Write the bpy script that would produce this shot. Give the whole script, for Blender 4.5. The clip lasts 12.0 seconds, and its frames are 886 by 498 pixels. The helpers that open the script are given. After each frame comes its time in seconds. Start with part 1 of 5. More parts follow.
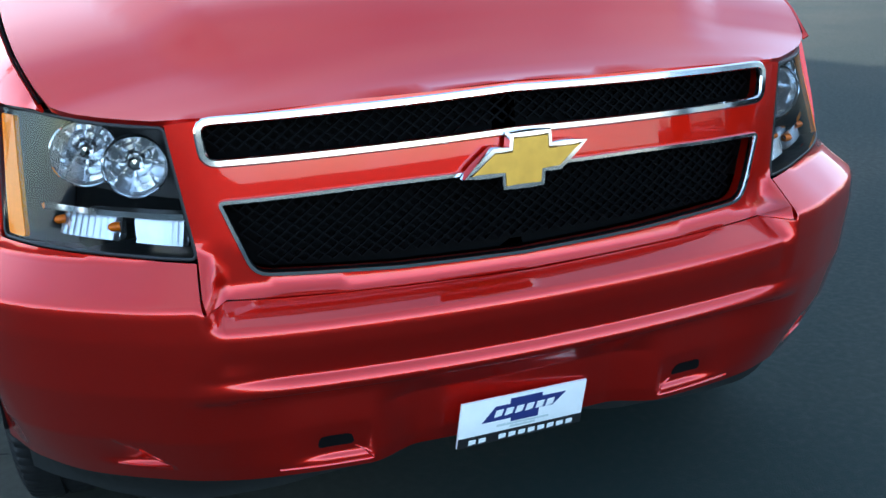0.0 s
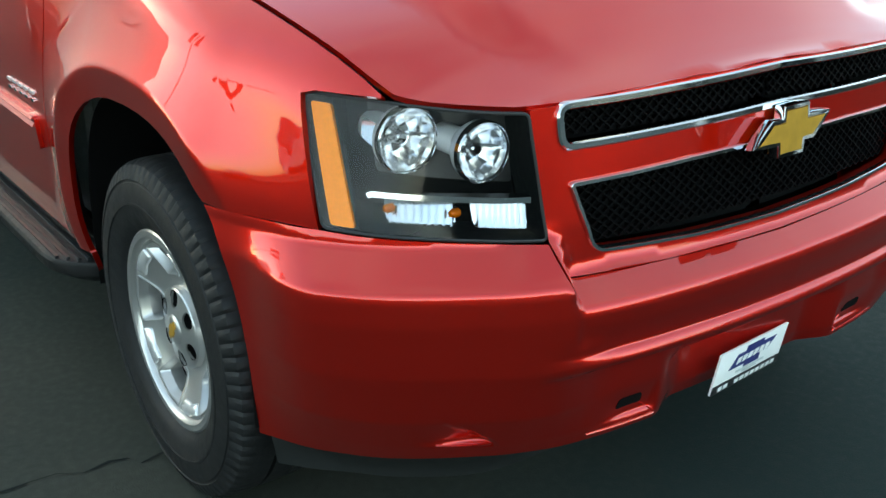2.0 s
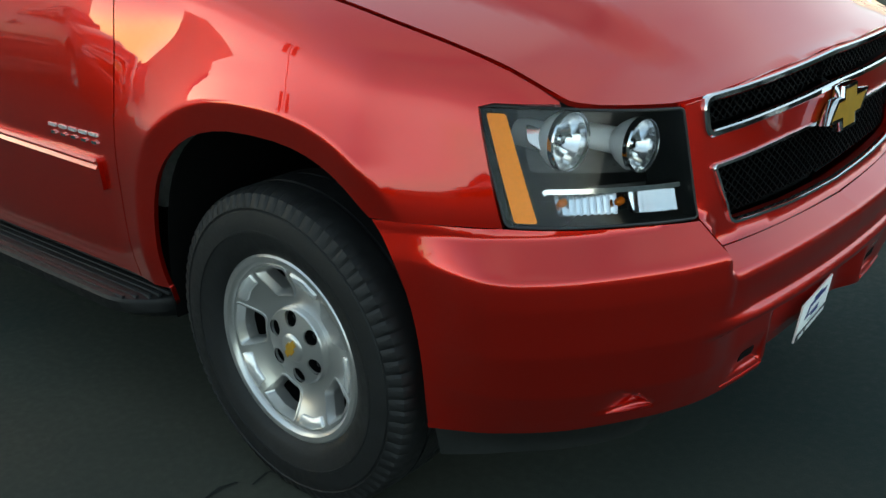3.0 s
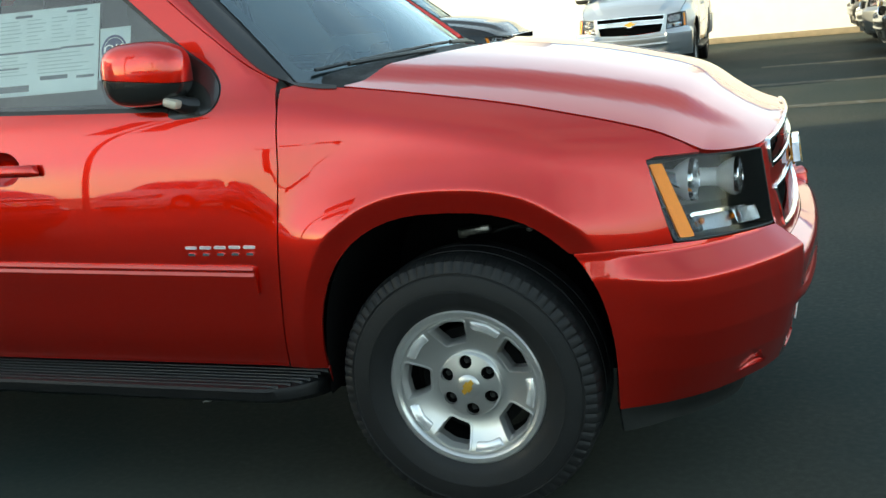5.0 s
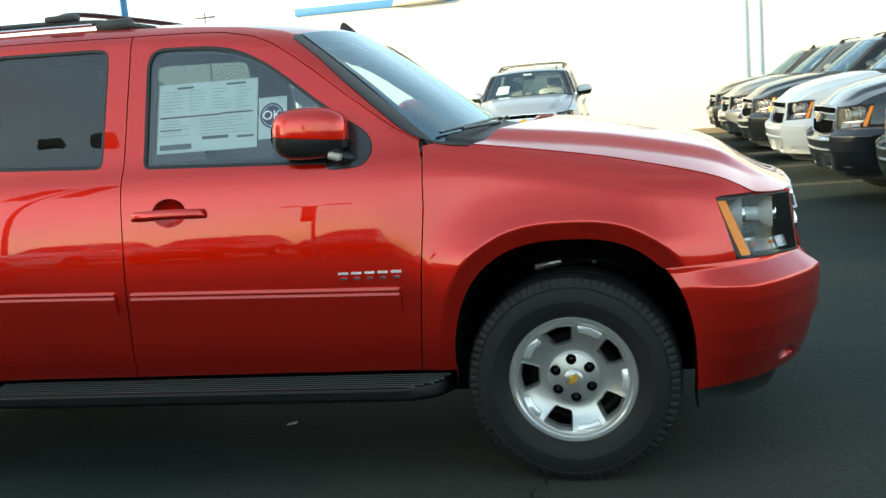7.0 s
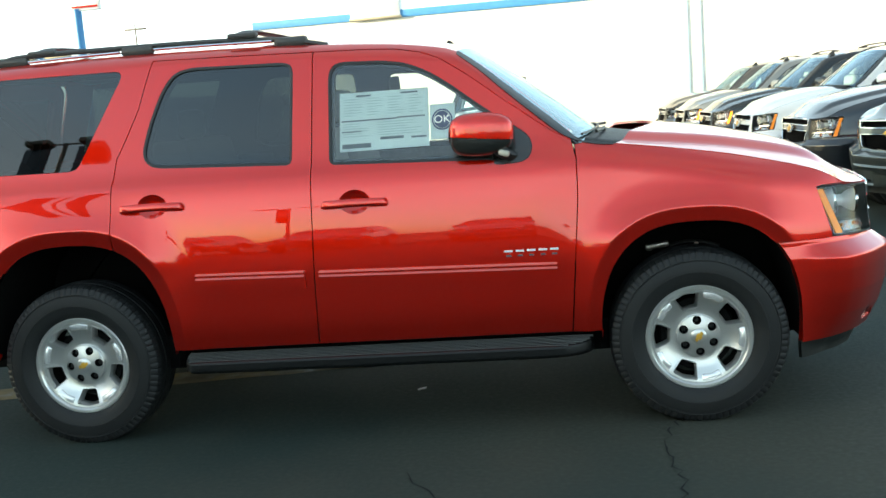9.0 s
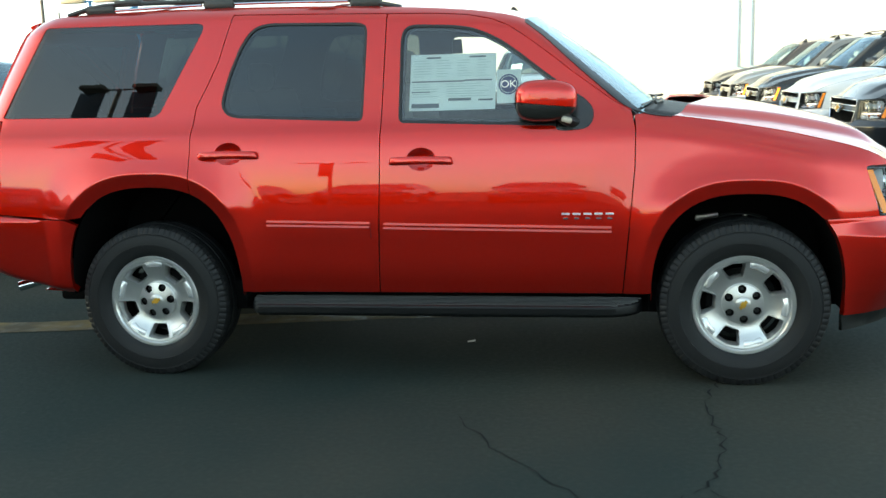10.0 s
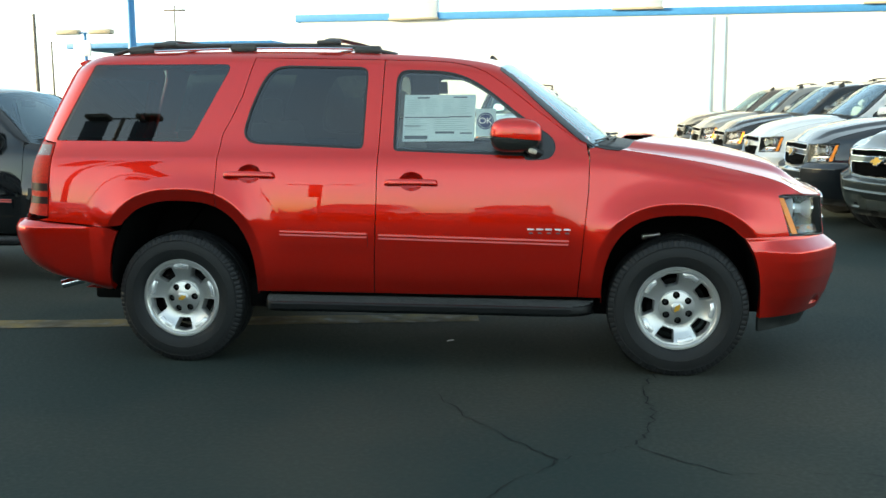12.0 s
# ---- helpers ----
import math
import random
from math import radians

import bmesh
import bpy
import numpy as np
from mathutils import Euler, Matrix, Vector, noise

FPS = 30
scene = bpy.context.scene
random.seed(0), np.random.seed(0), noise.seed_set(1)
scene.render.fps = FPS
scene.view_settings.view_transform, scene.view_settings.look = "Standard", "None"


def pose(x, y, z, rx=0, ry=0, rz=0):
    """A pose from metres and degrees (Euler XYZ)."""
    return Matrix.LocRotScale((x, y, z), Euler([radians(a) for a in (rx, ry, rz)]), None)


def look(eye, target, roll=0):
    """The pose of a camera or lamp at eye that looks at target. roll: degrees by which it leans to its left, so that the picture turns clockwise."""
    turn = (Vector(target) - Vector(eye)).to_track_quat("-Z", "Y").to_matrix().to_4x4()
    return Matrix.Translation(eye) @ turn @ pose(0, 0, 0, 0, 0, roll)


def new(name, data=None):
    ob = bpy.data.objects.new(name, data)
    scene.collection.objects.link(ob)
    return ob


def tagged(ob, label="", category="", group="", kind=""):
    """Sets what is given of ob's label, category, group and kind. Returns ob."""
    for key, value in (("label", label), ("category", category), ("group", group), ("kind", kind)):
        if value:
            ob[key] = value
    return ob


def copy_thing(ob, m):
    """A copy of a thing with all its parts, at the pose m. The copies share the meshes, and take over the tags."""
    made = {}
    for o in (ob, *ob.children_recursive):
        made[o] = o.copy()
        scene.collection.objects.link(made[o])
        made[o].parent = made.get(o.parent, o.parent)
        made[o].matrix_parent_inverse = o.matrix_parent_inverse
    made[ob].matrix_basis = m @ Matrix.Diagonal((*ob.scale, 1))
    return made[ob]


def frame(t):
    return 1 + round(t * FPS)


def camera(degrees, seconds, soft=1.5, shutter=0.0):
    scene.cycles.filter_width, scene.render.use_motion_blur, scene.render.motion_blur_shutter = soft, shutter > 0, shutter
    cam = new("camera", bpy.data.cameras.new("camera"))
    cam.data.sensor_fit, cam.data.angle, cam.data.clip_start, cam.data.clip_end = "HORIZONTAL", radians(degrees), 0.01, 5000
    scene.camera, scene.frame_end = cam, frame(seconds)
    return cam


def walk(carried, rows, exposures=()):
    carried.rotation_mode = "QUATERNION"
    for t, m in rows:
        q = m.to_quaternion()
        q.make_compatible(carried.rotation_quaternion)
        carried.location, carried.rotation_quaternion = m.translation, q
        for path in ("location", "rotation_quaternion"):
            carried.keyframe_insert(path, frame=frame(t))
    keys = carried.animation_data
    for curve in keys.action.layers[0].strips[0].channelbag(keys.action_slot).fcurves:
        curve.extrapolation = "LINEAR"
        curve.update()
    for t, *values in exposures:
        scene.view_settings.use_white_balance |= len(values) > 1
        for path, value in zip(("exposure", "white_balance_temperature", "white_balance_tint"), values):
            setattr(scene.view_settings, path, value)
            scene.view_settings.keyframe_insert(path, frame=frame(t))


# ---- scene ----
cam = camera(47.5, 12.0)
PATH = [
    (0, (2.5, -0.718, 1.318), (0.709, -0.087, 0.691), -2.5),
    (0.5, (2.43, -0.975, 1.354), (0.701, -0.224, 0.685), 0.0),
    (1, (2.361, -1.255, 1.365), (0.74, -0.362, 0.607), -3.1),
    (1.5, (2.165, -1.482, 1.356), (0.62, -0.433, 0.641), -3.1),
    (2, (2.045, -1.68, 1.415), (0.55, -0.575, 0.678), -0.3),
    (2.5, (1.925, -1.987, 1.461), (0.526, -0.77, 0.71), -3.0),
    (3, (1.731, -2.293, 1.464), (0.477, -0.911, 0.745), -2.5),
    (3.2, (1.659, -2.438, 1.466), (0.449, -0.994, 0.793), -1.3),
    (4.9, (1.02, -3.482, 1.472), (0.317, -1.678, 0.971), -6.2),
    (5, (0.98, -3.556, 1.482), (0.277, -1.742, 1.018), -5.9),
    (5.5, (0.908, -3.803, 1.459), (0.282, -1.932, 1.132), -3.9),
    (6, (0.734, -4.025, 1.48), (0.209, -2.12, 1.175), -4.0),
    (6.5, (0.528, -4.275, 1.481), (0.131, -2.334, 1.208), -4.2),
    (7, (0.336, -4.59, 1.475), (-0.083, -2.657, 1.175), -4.8),
    (7.2, (0.247, -4.694, 1.49), (-0.144, -2.751, 1.221), -4.1),
    (8.8, (-0.448, -5.46, 1.536), (-0.739, -3.501, 1.256), -2.5),
    (9, (-0.535, -5.503, 1.528), (-0.794, -3.541, 1.242), -4.5),
    (9.5, (-0.696, -5.61, 1.551), (-0.978, -3.659, 1.214), -3.2),
    (10, (-0.637, -5.754, 1.552), (-0.959, -3.813, 1.194), -1.8),
    (10.5, (-0.595, -5.952, 1.572), (-0.91, -4.0, 1.275), -2.2),
    (11, (-0.602, -6.245, 1.561), (-0.916, -4.299, 1.224), -2.4),
    (11.5, (-0.556, -6.474, 1.573), (-0.864, -4.516, 1.305), -1.0),
    (12, (-0.502, -6.703, 1.556), (-0.789, -4.744, 1.27), -0.4),
]
EXPOSURES = [(0.0, 2.2, 5400, 4), (0.5, 2.09, 5500, 4), (1.0, 1.94, 6050, -1), (1.5, 2.15, 6550, -5), (2.0, 2.2, 6850, -5), (2.5, 1.45, 6850, -5), (3.0, 1.65, 6950, -5), (5.0, 1.85, 6950, -5), (6.0, 1.6, 6950, -5), (7.0, 1.8, 6950, -5), (9.0, 2.1, 6950, -5), (10.0, 2.05, 6950, -5), (11.0, 1.9, 6950, -5), (12.0, 1.95, 6950, -5)]
walk(cam, [(t, look(eye, target, roll)) for t, eye, target, roll in PATH], EXPOSURES)

# ---------------------------------------------------------------- light
SUN_AZ, SUN_EL = 196.0, 12.0          # degrees: azimuth of the sun in the plan (from +x towards +y), height
sun_dir = Vector((math.cos(radians(SUN_AZ)) * math.cos(radians(SUN_EL)), math.sin(radians(SUN_AZ)) * math.cos(radians(SUN_EL)), math.sin(radians(SUN_EL))))
world = bpy.data.worlds.new("sky")
scene.world = world
world.use_nodes = True
wn, wl = world.node_tree.nodes, world.node_tree.links
wn.clear()
sky = wn.new("ShaderNodeTexSky")
sky.sky_type, sky.sun_disc = "NISHITA", False
sky.sun_elevation, sky.sun_rotation = radians(SUN_EL), radians(90.0 - SUN_AZ)
sky.air_density, sky.dust_density, sky.ozone_density = 1.0, 1.0, 1.0
bg = wn.new("ShaderNodeBackground")
bg.inputs["Strength"].default_value = 0.15
wo = wn.new("ShaderNodeOutputWorld")
# broken cloud of an even pale grey, where a noise over the dome is dense
coord, stretch = wn.new("ShaderNodeTexCoord"), wn.new("ShaderNodeMapping")
stretch.inputs["Scale"].default_value = (1.0, 1.0, 2.6)
clouds, cover = wn.new("ShaderNodeTexNoise"), wn.new("ShaderNodeMapRange")
clouds.inputs["Scale"].default_value, clouds.inputs["Detail"].default_value, clouds.inputs["Roughness"].default_value = 2.2, 5, 0.45
cover.inputs["From Min"].default_value, cover.inputs["From Max"].default_value = 0.32, 0.70
cloudy = wn.new("ShaderNodeMix")
cloudy.data_type = "RGBA"
# the cloud is palest in the haze over the horizon, greyer overhead
split, haze, grey = wn.new("ShaderNodeSeparateXYZ"), wn.new("ShaderNodeMapRange"), wn.new("ShaderNodeVectorMath")
haze.interpolation_type = "SMOOTHSTEP"
haze.inputs["From Min"].default_value, haze.inputs["From Max"].default_value = 0.12, 0.60
haze.inputs["To Min"].default_value, haze.inputs["To Max"].default_value = 1.25, 0.50
grey.operation = "SCALE"
grey.inputs[0].default_value = (3.1, 3.5, 4.2)
wl.new(coord.outputs["Generated"], split.inputs[0])
wl.new(split.outputs["Z"], haze.inputs["Value"])
wl.new(haze.outputs["Result"], grey.inputs["Scale"])
wl.new(grey.outputs["Vector"], cloudy.inputs["B"])
wl.new(coord.outputs["Generated"], stretch.inputs["Vector"])
wl.new(stretch.outputs[0], clouds.inputs["Vector"])
wl.new(clouds.outputs["Fac"], cover.inputs["Value"])
wl.new(cover.outputs["Result"], cloudy.inputs["Factor"])
wl.new(sky.outputs[0], cloudy.inputs["A"])
wl.new(cloudy.outputs["Result"], bg.inputs["Color"])
wl.new(bg.outputs[0], wo.inputs["Surface"])
lamp = bpy.data.lights.new("sun", "SUN")
lamp.energy, lamp.angle, lamp.color = 4.0, radians(0.5), (1.0, 0.82, 0.6)
sun = new("sun", lamp)
sun.matrix_world = look(tuple(sun_dir * 100), (0, 0, 0))


# ---------------------------------------------------------------- materials
def material(name, color, rough=0.5, metal=0.0, coat=0.0, grain=None, bump=None, spec=0.5, tint=None):
    """A principled surface; grain=(scale, amount) varies colour and roughness, bump=(scale, depth), tint=(colour, scale) large patches."""
    m = bpy.data.materials.new(name)
    m.use_nodes = True
    nodes, links = m.node_tree.nodes, m.node_tree.links
    b = nodes["Principled BSDF"]
    b.inputs["Base Color"].default_value = (*color, 1)
    b.inputs["Roughness"].default_value = rough
    b.inputs["Metallic"].default_value = metal
    b.inputs["Specular IOR Level"].default_value = spec
    if coat:
        b.inputs["Coat Weight"].default_value = coat
        b.inputs["Coat Roughness"].default_value = 0.03
    co = nodes.new("ShaderNodeTexCoord")
    last = None
    if grain:
        n = nodes.new("ShaderNodeTexNoise")
        n.inputs["Scale"].default_value, n.inputs["Detail"].default_value = grain[0], 6
        links.new(co.outputs["Object"], n.inputs["Vector"])
        r = nodes.new("ShaderNodeMapRange")
        r.inputs["From Min"].default_value, r.inputs["From Max"].default_value = 0.3, 0.7
        r.inputs["To Min"].default_value, r.inputs["To Max"].default_value = 1 - grain[1], 1 + grain[1]
        links.new(n.outputs["Fac"], r.inputs["Value"])
        mx = nodes.new("ShaderNodeMix")
        mx.data_type, mx.blend_type = "RGBA", "MULTIPLY"
        mx.inputs["Factor"].default_value = 1
        mx.inputs["A"].default_value = (*color, 1)
        links.new(r.outputs["Result"], mx.inputs["B"])
        last = mx.outputs["Result"]
        rr = nodes.new("ShaderNodeMath")
        rr.operation = "MULTIPLY"
        rr.inputs[1].default_value = rough
        links.new(r.outputs["Result"], rr.inputs[0])
        links.new(rr.outputs[0], b.inputs["Roughness"])
    if tint:
        n = nodes.new("ShaderNodeTexNoise")
        n.inputs["Scale"].default_value, n.inputs["Detail"].default_value = tint[1], 4
        links.new(co.outputs["Object"], n.inputs["Vector"])
        r = nodes.new("ShaderNodeMapRange")
        r.inputs["From Min"].default_value, r.inputs["From Max"].default_value = 0.42, 0.62
        links.new(n.outputs["Fac"], r.inputs["Value"])
        mx = nodes.new("ShaderNodeMix")
        mx.data_type = "RGBA"
        links.new(r.outputs["Result"], mx.inputs["Factor"])
        if last:
            links.new(last, mx.inputs["A"])
        else:
            mx.inputs["A"].default_value = (*color, 1)
        mx.inputs["B"].default_value = (*tint[0], 1)
        last = mx.outputs["Result"]
    if last:
        links.new(last, b.inputs["Base Color"])
    if bump:
        n = nodes.new("ShaderNodeTexNoise")
        n.inputs["Scale"].default_value, n.inputs["Detail"].default_value = bump[0], 5
        links.new(co.outputs["Object"], n.inputs["Vector"])
        bp = nodes.new("ShaderNodeBump")
        bp.inputs["Strength"].default_value, bp.inputs["Distance"].default_value = 1.0, bump[1]
        links.new(n.outputs["Fac"], bp.inputs["Height"])
        links.new(bp.outputs["Normal"], b.inputs["Normal"])
    return m


def glass(name, tint, gloss_rough=0.0, ior=1.45, gloss=(0.9, 0.9, 0.9)):
    """A thin pane: what is behind it shows through, tinted, under a mirror gloss that grows towards grazing."""
    m = bpy.data.materials.new(name)
    m.use_nodes = True
    nodes, links = m.node_tree.nodes, m.node_tree.links
    nodes.clear()
    out = nodes.new("ShaderNodeOutputMaterial")
    t = nodes.new("ShaderNodeBsdfTransparent")
    t.inputs["Color"].default_value = (*tint, 1)
    g = nodes.new("ShaderNodeBsdfGlossy")
    g.inputs["Roughness"].default_value = gloss_rough
    g.inputs["Color"].default_value = (*gloss, 1)
    f = nodes.new("ShaderNodeFresnel")
    f.inputs["IOR"].default_value = ior
    mix = nodes.new("ShaderNodeMixShader")
    links.new(f.outputs[0], mix.inputs[0])
    links.new(t.outputs[0], mix.inputs[1])
    links.new(g.outputs[0], mix.inputs[2])
    links.new(mix.outputs[0], out.inputs["Surface"])
    return m


def car_paint(name, color, metal=0.45, rough=0.32, coat_ior=1.6):
    m = material(name, color, rough, metal, coat=1.0, grain=(900, 0.02), spec=0.05)
    b = m.node_tree.nodes["Principled BSDF"]
    b.inputs["Coat Roughness"].default_value = 0.015
    b.inputs["Coat IOR"].default_value = coat_ior
    return m


RED = car_paint("red_metallic_paint", (0.60, 0.008, 0.0012), 0.84, 0.36, 1.67)
BLACKPAINT = car_paint("black_paint", (0.006, 0.007, 0.008), 0.1)
SILVERPAINT = car_paint("silver_paint", (0.50, 0.53, 0.56), 0.7)
WHITEPAINT = car_paint("white_paint", (0.78, 0.78, 0.76), 0.0)
TAUPEPAINT = car_paint("taupe_paint", (0.11, 0.095, 0.08), 0.6)
GREYPAINT = car_paint("grey_green_paint", (0.07, 0.078, 0.072), 0.6)
DARKSILVER = car_paint("dark_silver_paint", (0.20, 0.21, 0.21), 0.6)
DARKPAINT = car_paint("dark_blue_paint", (0.02, 0.024, 0.03), 0.4)
CHROME = material("chrome", (0.82, 0.83, 0.85), 0.07, 1.0)
ALLOY = material("painted_alloy", (0.60, 0.60, 0.59), 0.28, 0.8)
BRIGHT = material("machined_alloy", (0.86, 0.86, 0.86), 0.24, 0.6)
GOLD = material("gold_emblem", (0.66, 0.37, 0.05), 0.35, 0.5, grain=(35, 0.1))
TYRE = material("tyre_rubber", (0.011, 0.0118, 0.0125), 0.55, grain=(30, 0.2), bump=(90, 0.001), spec=0.3)
BLACKPLASTIC = material("black_plastic", (0.012, 0.0125, 0.013), 0.45, grain=(60, 0.15), bump=(600, 0.0004))
SHELLBLACK = material("satin_black_plastic", (0.016, 0.0165, 0.016), 0.26, coat=0.5)
# pale warm tone painted for low sunlight on the mirror's foot
SUNLITFOOT = material("pale_satin_plastic", (0.50, 0.46, 0.38), 0.35, 0.2, grain=(60, 0.1))
LAMPGREY = material("lamp_bezel_grey", (0.035, 0.035, 0.036), 0.3, 0.3, grain=(60, 0.1))
RAILGREY = material("rack_grey_plastic", (0.045, 0.045, 0.043), 0.5, grain=(60, 0.12))
GREYPLASTIC = material("grey_plastic", (0.06, 0.065, 0.065), 0.55, grain=(60, 0.12))
DAMGREY = material("air_dam_plastic", (0.014, 0.0155, 0.015), 0.5, grain=(60, 0.15), spec=0.25)
# near black: the shade inside recesses and gaps is put into this colour
RECESSBLACK = material("dark_underbody", (0.004, 0.004, 0.004), 0.95, spec=0.1)
# darkened to near black so that recessed parts sink into painted shade
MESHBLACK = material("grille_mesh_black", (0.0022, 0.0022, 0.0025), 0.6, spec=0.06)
SEAL = material("rubber_seal", (0.012, 0.013, 0.014), 0.45)
CABIN = material("cabin_grey", (0.42, 0.44, 0.44), 0.7, grain=(50, 0.15))
SEAT = material("seat_cloth", (0.42, 0.41, 0.37), 0.85, grain=(300, 0.2))
PAPER = material("paper", (0.92, 0.94, 0.92), 0.75, grain=(14, 0.04))
INK = material("ink_grey", (0.16, 0.18, 0.2), 0.8)
INKPALE = material("ink_pale", (0.62, 0.68, 0.66), 0.8)
NAVY = material("navy_ink", (0.02, 0.03, 0.16), 0.6)
AMBER = material("amber_lens", (0.92, 0.25, 0.0), 0.4, 0.0, coat=0.6, grain=(160, 0.04), spec=0.2)
BULB = material("amber_bulb", (0.75, 0.16, 0.0), 0.25, 0.3)
LAMPBOWL = material("lamp_reflector", (0.88, 0.89, 0.91), 0.12, 0.92)
# white base colour in place of the sky's sheen on chrome barrels
BARREL = material("lamp_barrel", (0.97, 0.97, 0.97), 0.25, 0.1)
FLUTE = material("fluted_reflector", (0.9, 0.91, 0.93), 0.16, 0.95)
REDLENS = material("red_lens", (0.45, 0.012, 0.006), 0.35, 0.0, grain=(60, 0.2), spec=0.15)
SMOKELENS = material("smoked_lens", (0.02, 0.006, 0.006), 0.3, 0.0, spec=0.15)
GREYLENS = material("clear_grey_lens", (0.20, 0.13, 0.12), 0.25, 0.2, grain=(60, 0.15))
CLEAR = glass("clear_lens", (0.97, 0.98, 0.98), 0.0, 1.42)
SIDEGLASS = glass("side_glass", (0.90, 0.985, 0.98), 0.0, 2.05)
SCREENGLASS = glass("windscreen_glass", (0.72, 0.92, 0.98), 0.0, 2.3, (0.70, 0.88, 1.0))
TINTGLASS = glass("privacy_glass", (0.10, 0.125, 0.125), 0.0, 1.8)


# ---------------------------------------------------------------- geometry helpers
class Sheet(tuple):
    """Verts and faces of a panel, with the true normals of its surface."""
    normals = None


def mesh_of(name, verts, faces, mats, smooth=True, sharp=35.0, ids=None, normals=None):
    me = bpy.data.meshes.new(name)
    me.from_pydata([tuple(map(float, v)) for v in verts], [], [tuple(map(int, f)) for f in faces])
    for m in mats if isinstance(mats, (list, tuple)) else (mats,):
        me.materials.append(m)
    if ids is not None:
        me.polygons.foreach_set("material_index", np.asarray(ids, dtype=np.int32))
    me.update()
    if smooth:
        me.shade_smooth()
        me.set_sharp_from_angle(angle=radians(sharp))
    if normals is not None:
        me.normals_split_custom_set_from_vertices([tuple(map(float, n)) for n in normals])
    return me


def part(name, geo, mat, parent, label="", sharp=35.0):
    """Links one (verts, faces) as ONE mesh under a thing or a part."""
    verts, faces = geo
    ob = new(name, mesh_of(name, verts, faces, mat, sharp=sharp, normals=geo.normals if isinstance(geo, Sheet) else None))
    ob.parent = parent
    if label:
        tagged(ob, label)
    return ob


def flipped(geo):
    """The mirror image across the vehicle's middle."""
    v, f = geo
    v = np.array(v, float)
    v[:, 1] *= -1
    out = Sheet((v, [tuple(reversed(q)) for q in f]))
    if isinstance(geo, Sheet):
        out.normals = np.array(geo.normals) * np.array((1, -1, 1))
    return out


def both(name, geo, mat, parent, label="", sharp=35.0):
    return [part(name, geo, mat, parent, label, sharp), part(name, flipped(geo), mat, parent, label, sharp)]


def join(*geos):
    verts, faces, n = [], [], 0
    for v, f in geos:
        verts.extend(map(tuple, v))
        faces.extend(tuple(i + n for i in q) for q in f)
        n += len(v)
    return np.array(verts, float), faces


def moved(geo, m):
    v, f = geo
    return np.array([tuple(m @ Vector(p)) for p in v]), f


def dense(poly, step, closed=True):
    out = []
    pts = [np.array(p, float) for p in poly]
    for a, b in zip(pts, pts[1:] + pts[:1] if closed else pts[1:]):
        n = max(1, int(math.ceil(np.linalg.norm(b - a) / step)))
        out.extend(a + (b - a) * k / n for k in range(n))
    if not closed:
        out.append(pts[-1])
    return np.array(out)


def smooth_line(points, n=8, closed=False):
    """A Catmull-Rom line through the points, n steps a span."""
    p = [np.array(q, float) for q in points]
    out = []
    m = len(p)
    for i in range(m if closed else m - 1):
        if closed:
            a, b, c, d = p[i - 1], p[i], p[(i + 1) % m], p[(i + 2) % m]
        else:
            a, b, c, d = p[max(i - 1, 0)], p[i], p[i + 1], p[min(i + 2, m - 1)]
        for k in range(n):
            t = k / n
            out.append(0.5 * (2 * b + (c - a) * t + (2 * a - 5 * b + 4 * c - d) * t * t + (3 * b - a - 3 * c + d) * t**3))
    if not closed:
        out.append(p[-1])
    return np.array(out)


def rounded(poly, r, n=5):
    """A closed polygon with its corners rounded; r: one radius or one a corner."""
    p = [np.array(q, float) for q in poly]
    out = []
    for i, c in enumerate(p):
        rad = r[i] if isinstance(r, (list, tuple)) else r
        a, b = p[i - 1] - c, p[(i + 1) % len(p)] - c
        la, lb = np.linalg.norm(a), np.linalg.norm(b)
        d = min(rad, 0.48 * la, 0.48 * lb)
        if d < 1e-5:
            out.append(c)
            continue
        s, e = c + a / la * d, c + b / lb * d
        for k in range(n + 1):
            t = k / n
            out.append((1 - t) ** 2 * s + 2 * t * (1 - t) * c + t * t * e)
    return np.array(out)


def area2(poly):
    p = np.asarray(poly)
    q = np.roll(p, -1, 0)
    return 0.5 * float((p[:, 0] * q[:, 1] - q[:, 0] * p[:, 1]).sum())


def inset(poly, d):
    """The closed polygon moved inwards by d (outwards: minus)."""
    p = np.array(poly, float)
    keep = [i for i in range(len(p)) if np.linalg.norm(p[i] - p[i - 1]) > 1e-6]
    p = p[keep]
    s = 1 if area2(p) > 0 else -1
    e = np.roll(p, -1, 0) - p
    e /= np.linalg.norm(e, axis=1)[:, None]
    nrm = s * np.stack([-e[:, 1], e[:, 0]], 1)
    v = nrm + np.roll(nrm, 1, 0)
    ln = (v * v).sum(1)[:, None]
    return p + d * 2 * v / np.maximum(ln, 0.5)


def inside(pts, poly):
    pts, p = np.asarray(pts), np.asarray(poly)
    x, y = pts[:, 0], pts[:, 1]
    res = np.zeros(len(pts), bool)
    q = np.roll(p, 1, 0)
    for (x1, y1), (x2, y2) in zip(p, q):
        if y1 == y2:
            continue
        res ^= ((y1 > y) != (y2 > y)) & (x < (x2 - x1) * (y - y1) / (y2 - y1) + x1)
    return res


def near_edge(pts, poly, d):
    pts, p = np.asarray(pts), np.asarray(poly)
    res = np.zeros(len(pts), bool)
    for a, b in zip(p, np.roll(p, -1, 0)):
        ab = b - a
        t = np.clip(((pts - a) @ ab) / max(ab @ ab, 1e-12), 0, 1)
        res |= ((pts - a - t[:, None] * ab) ** 2).sum(1) < d * d
    return res


from mathutils import geometry


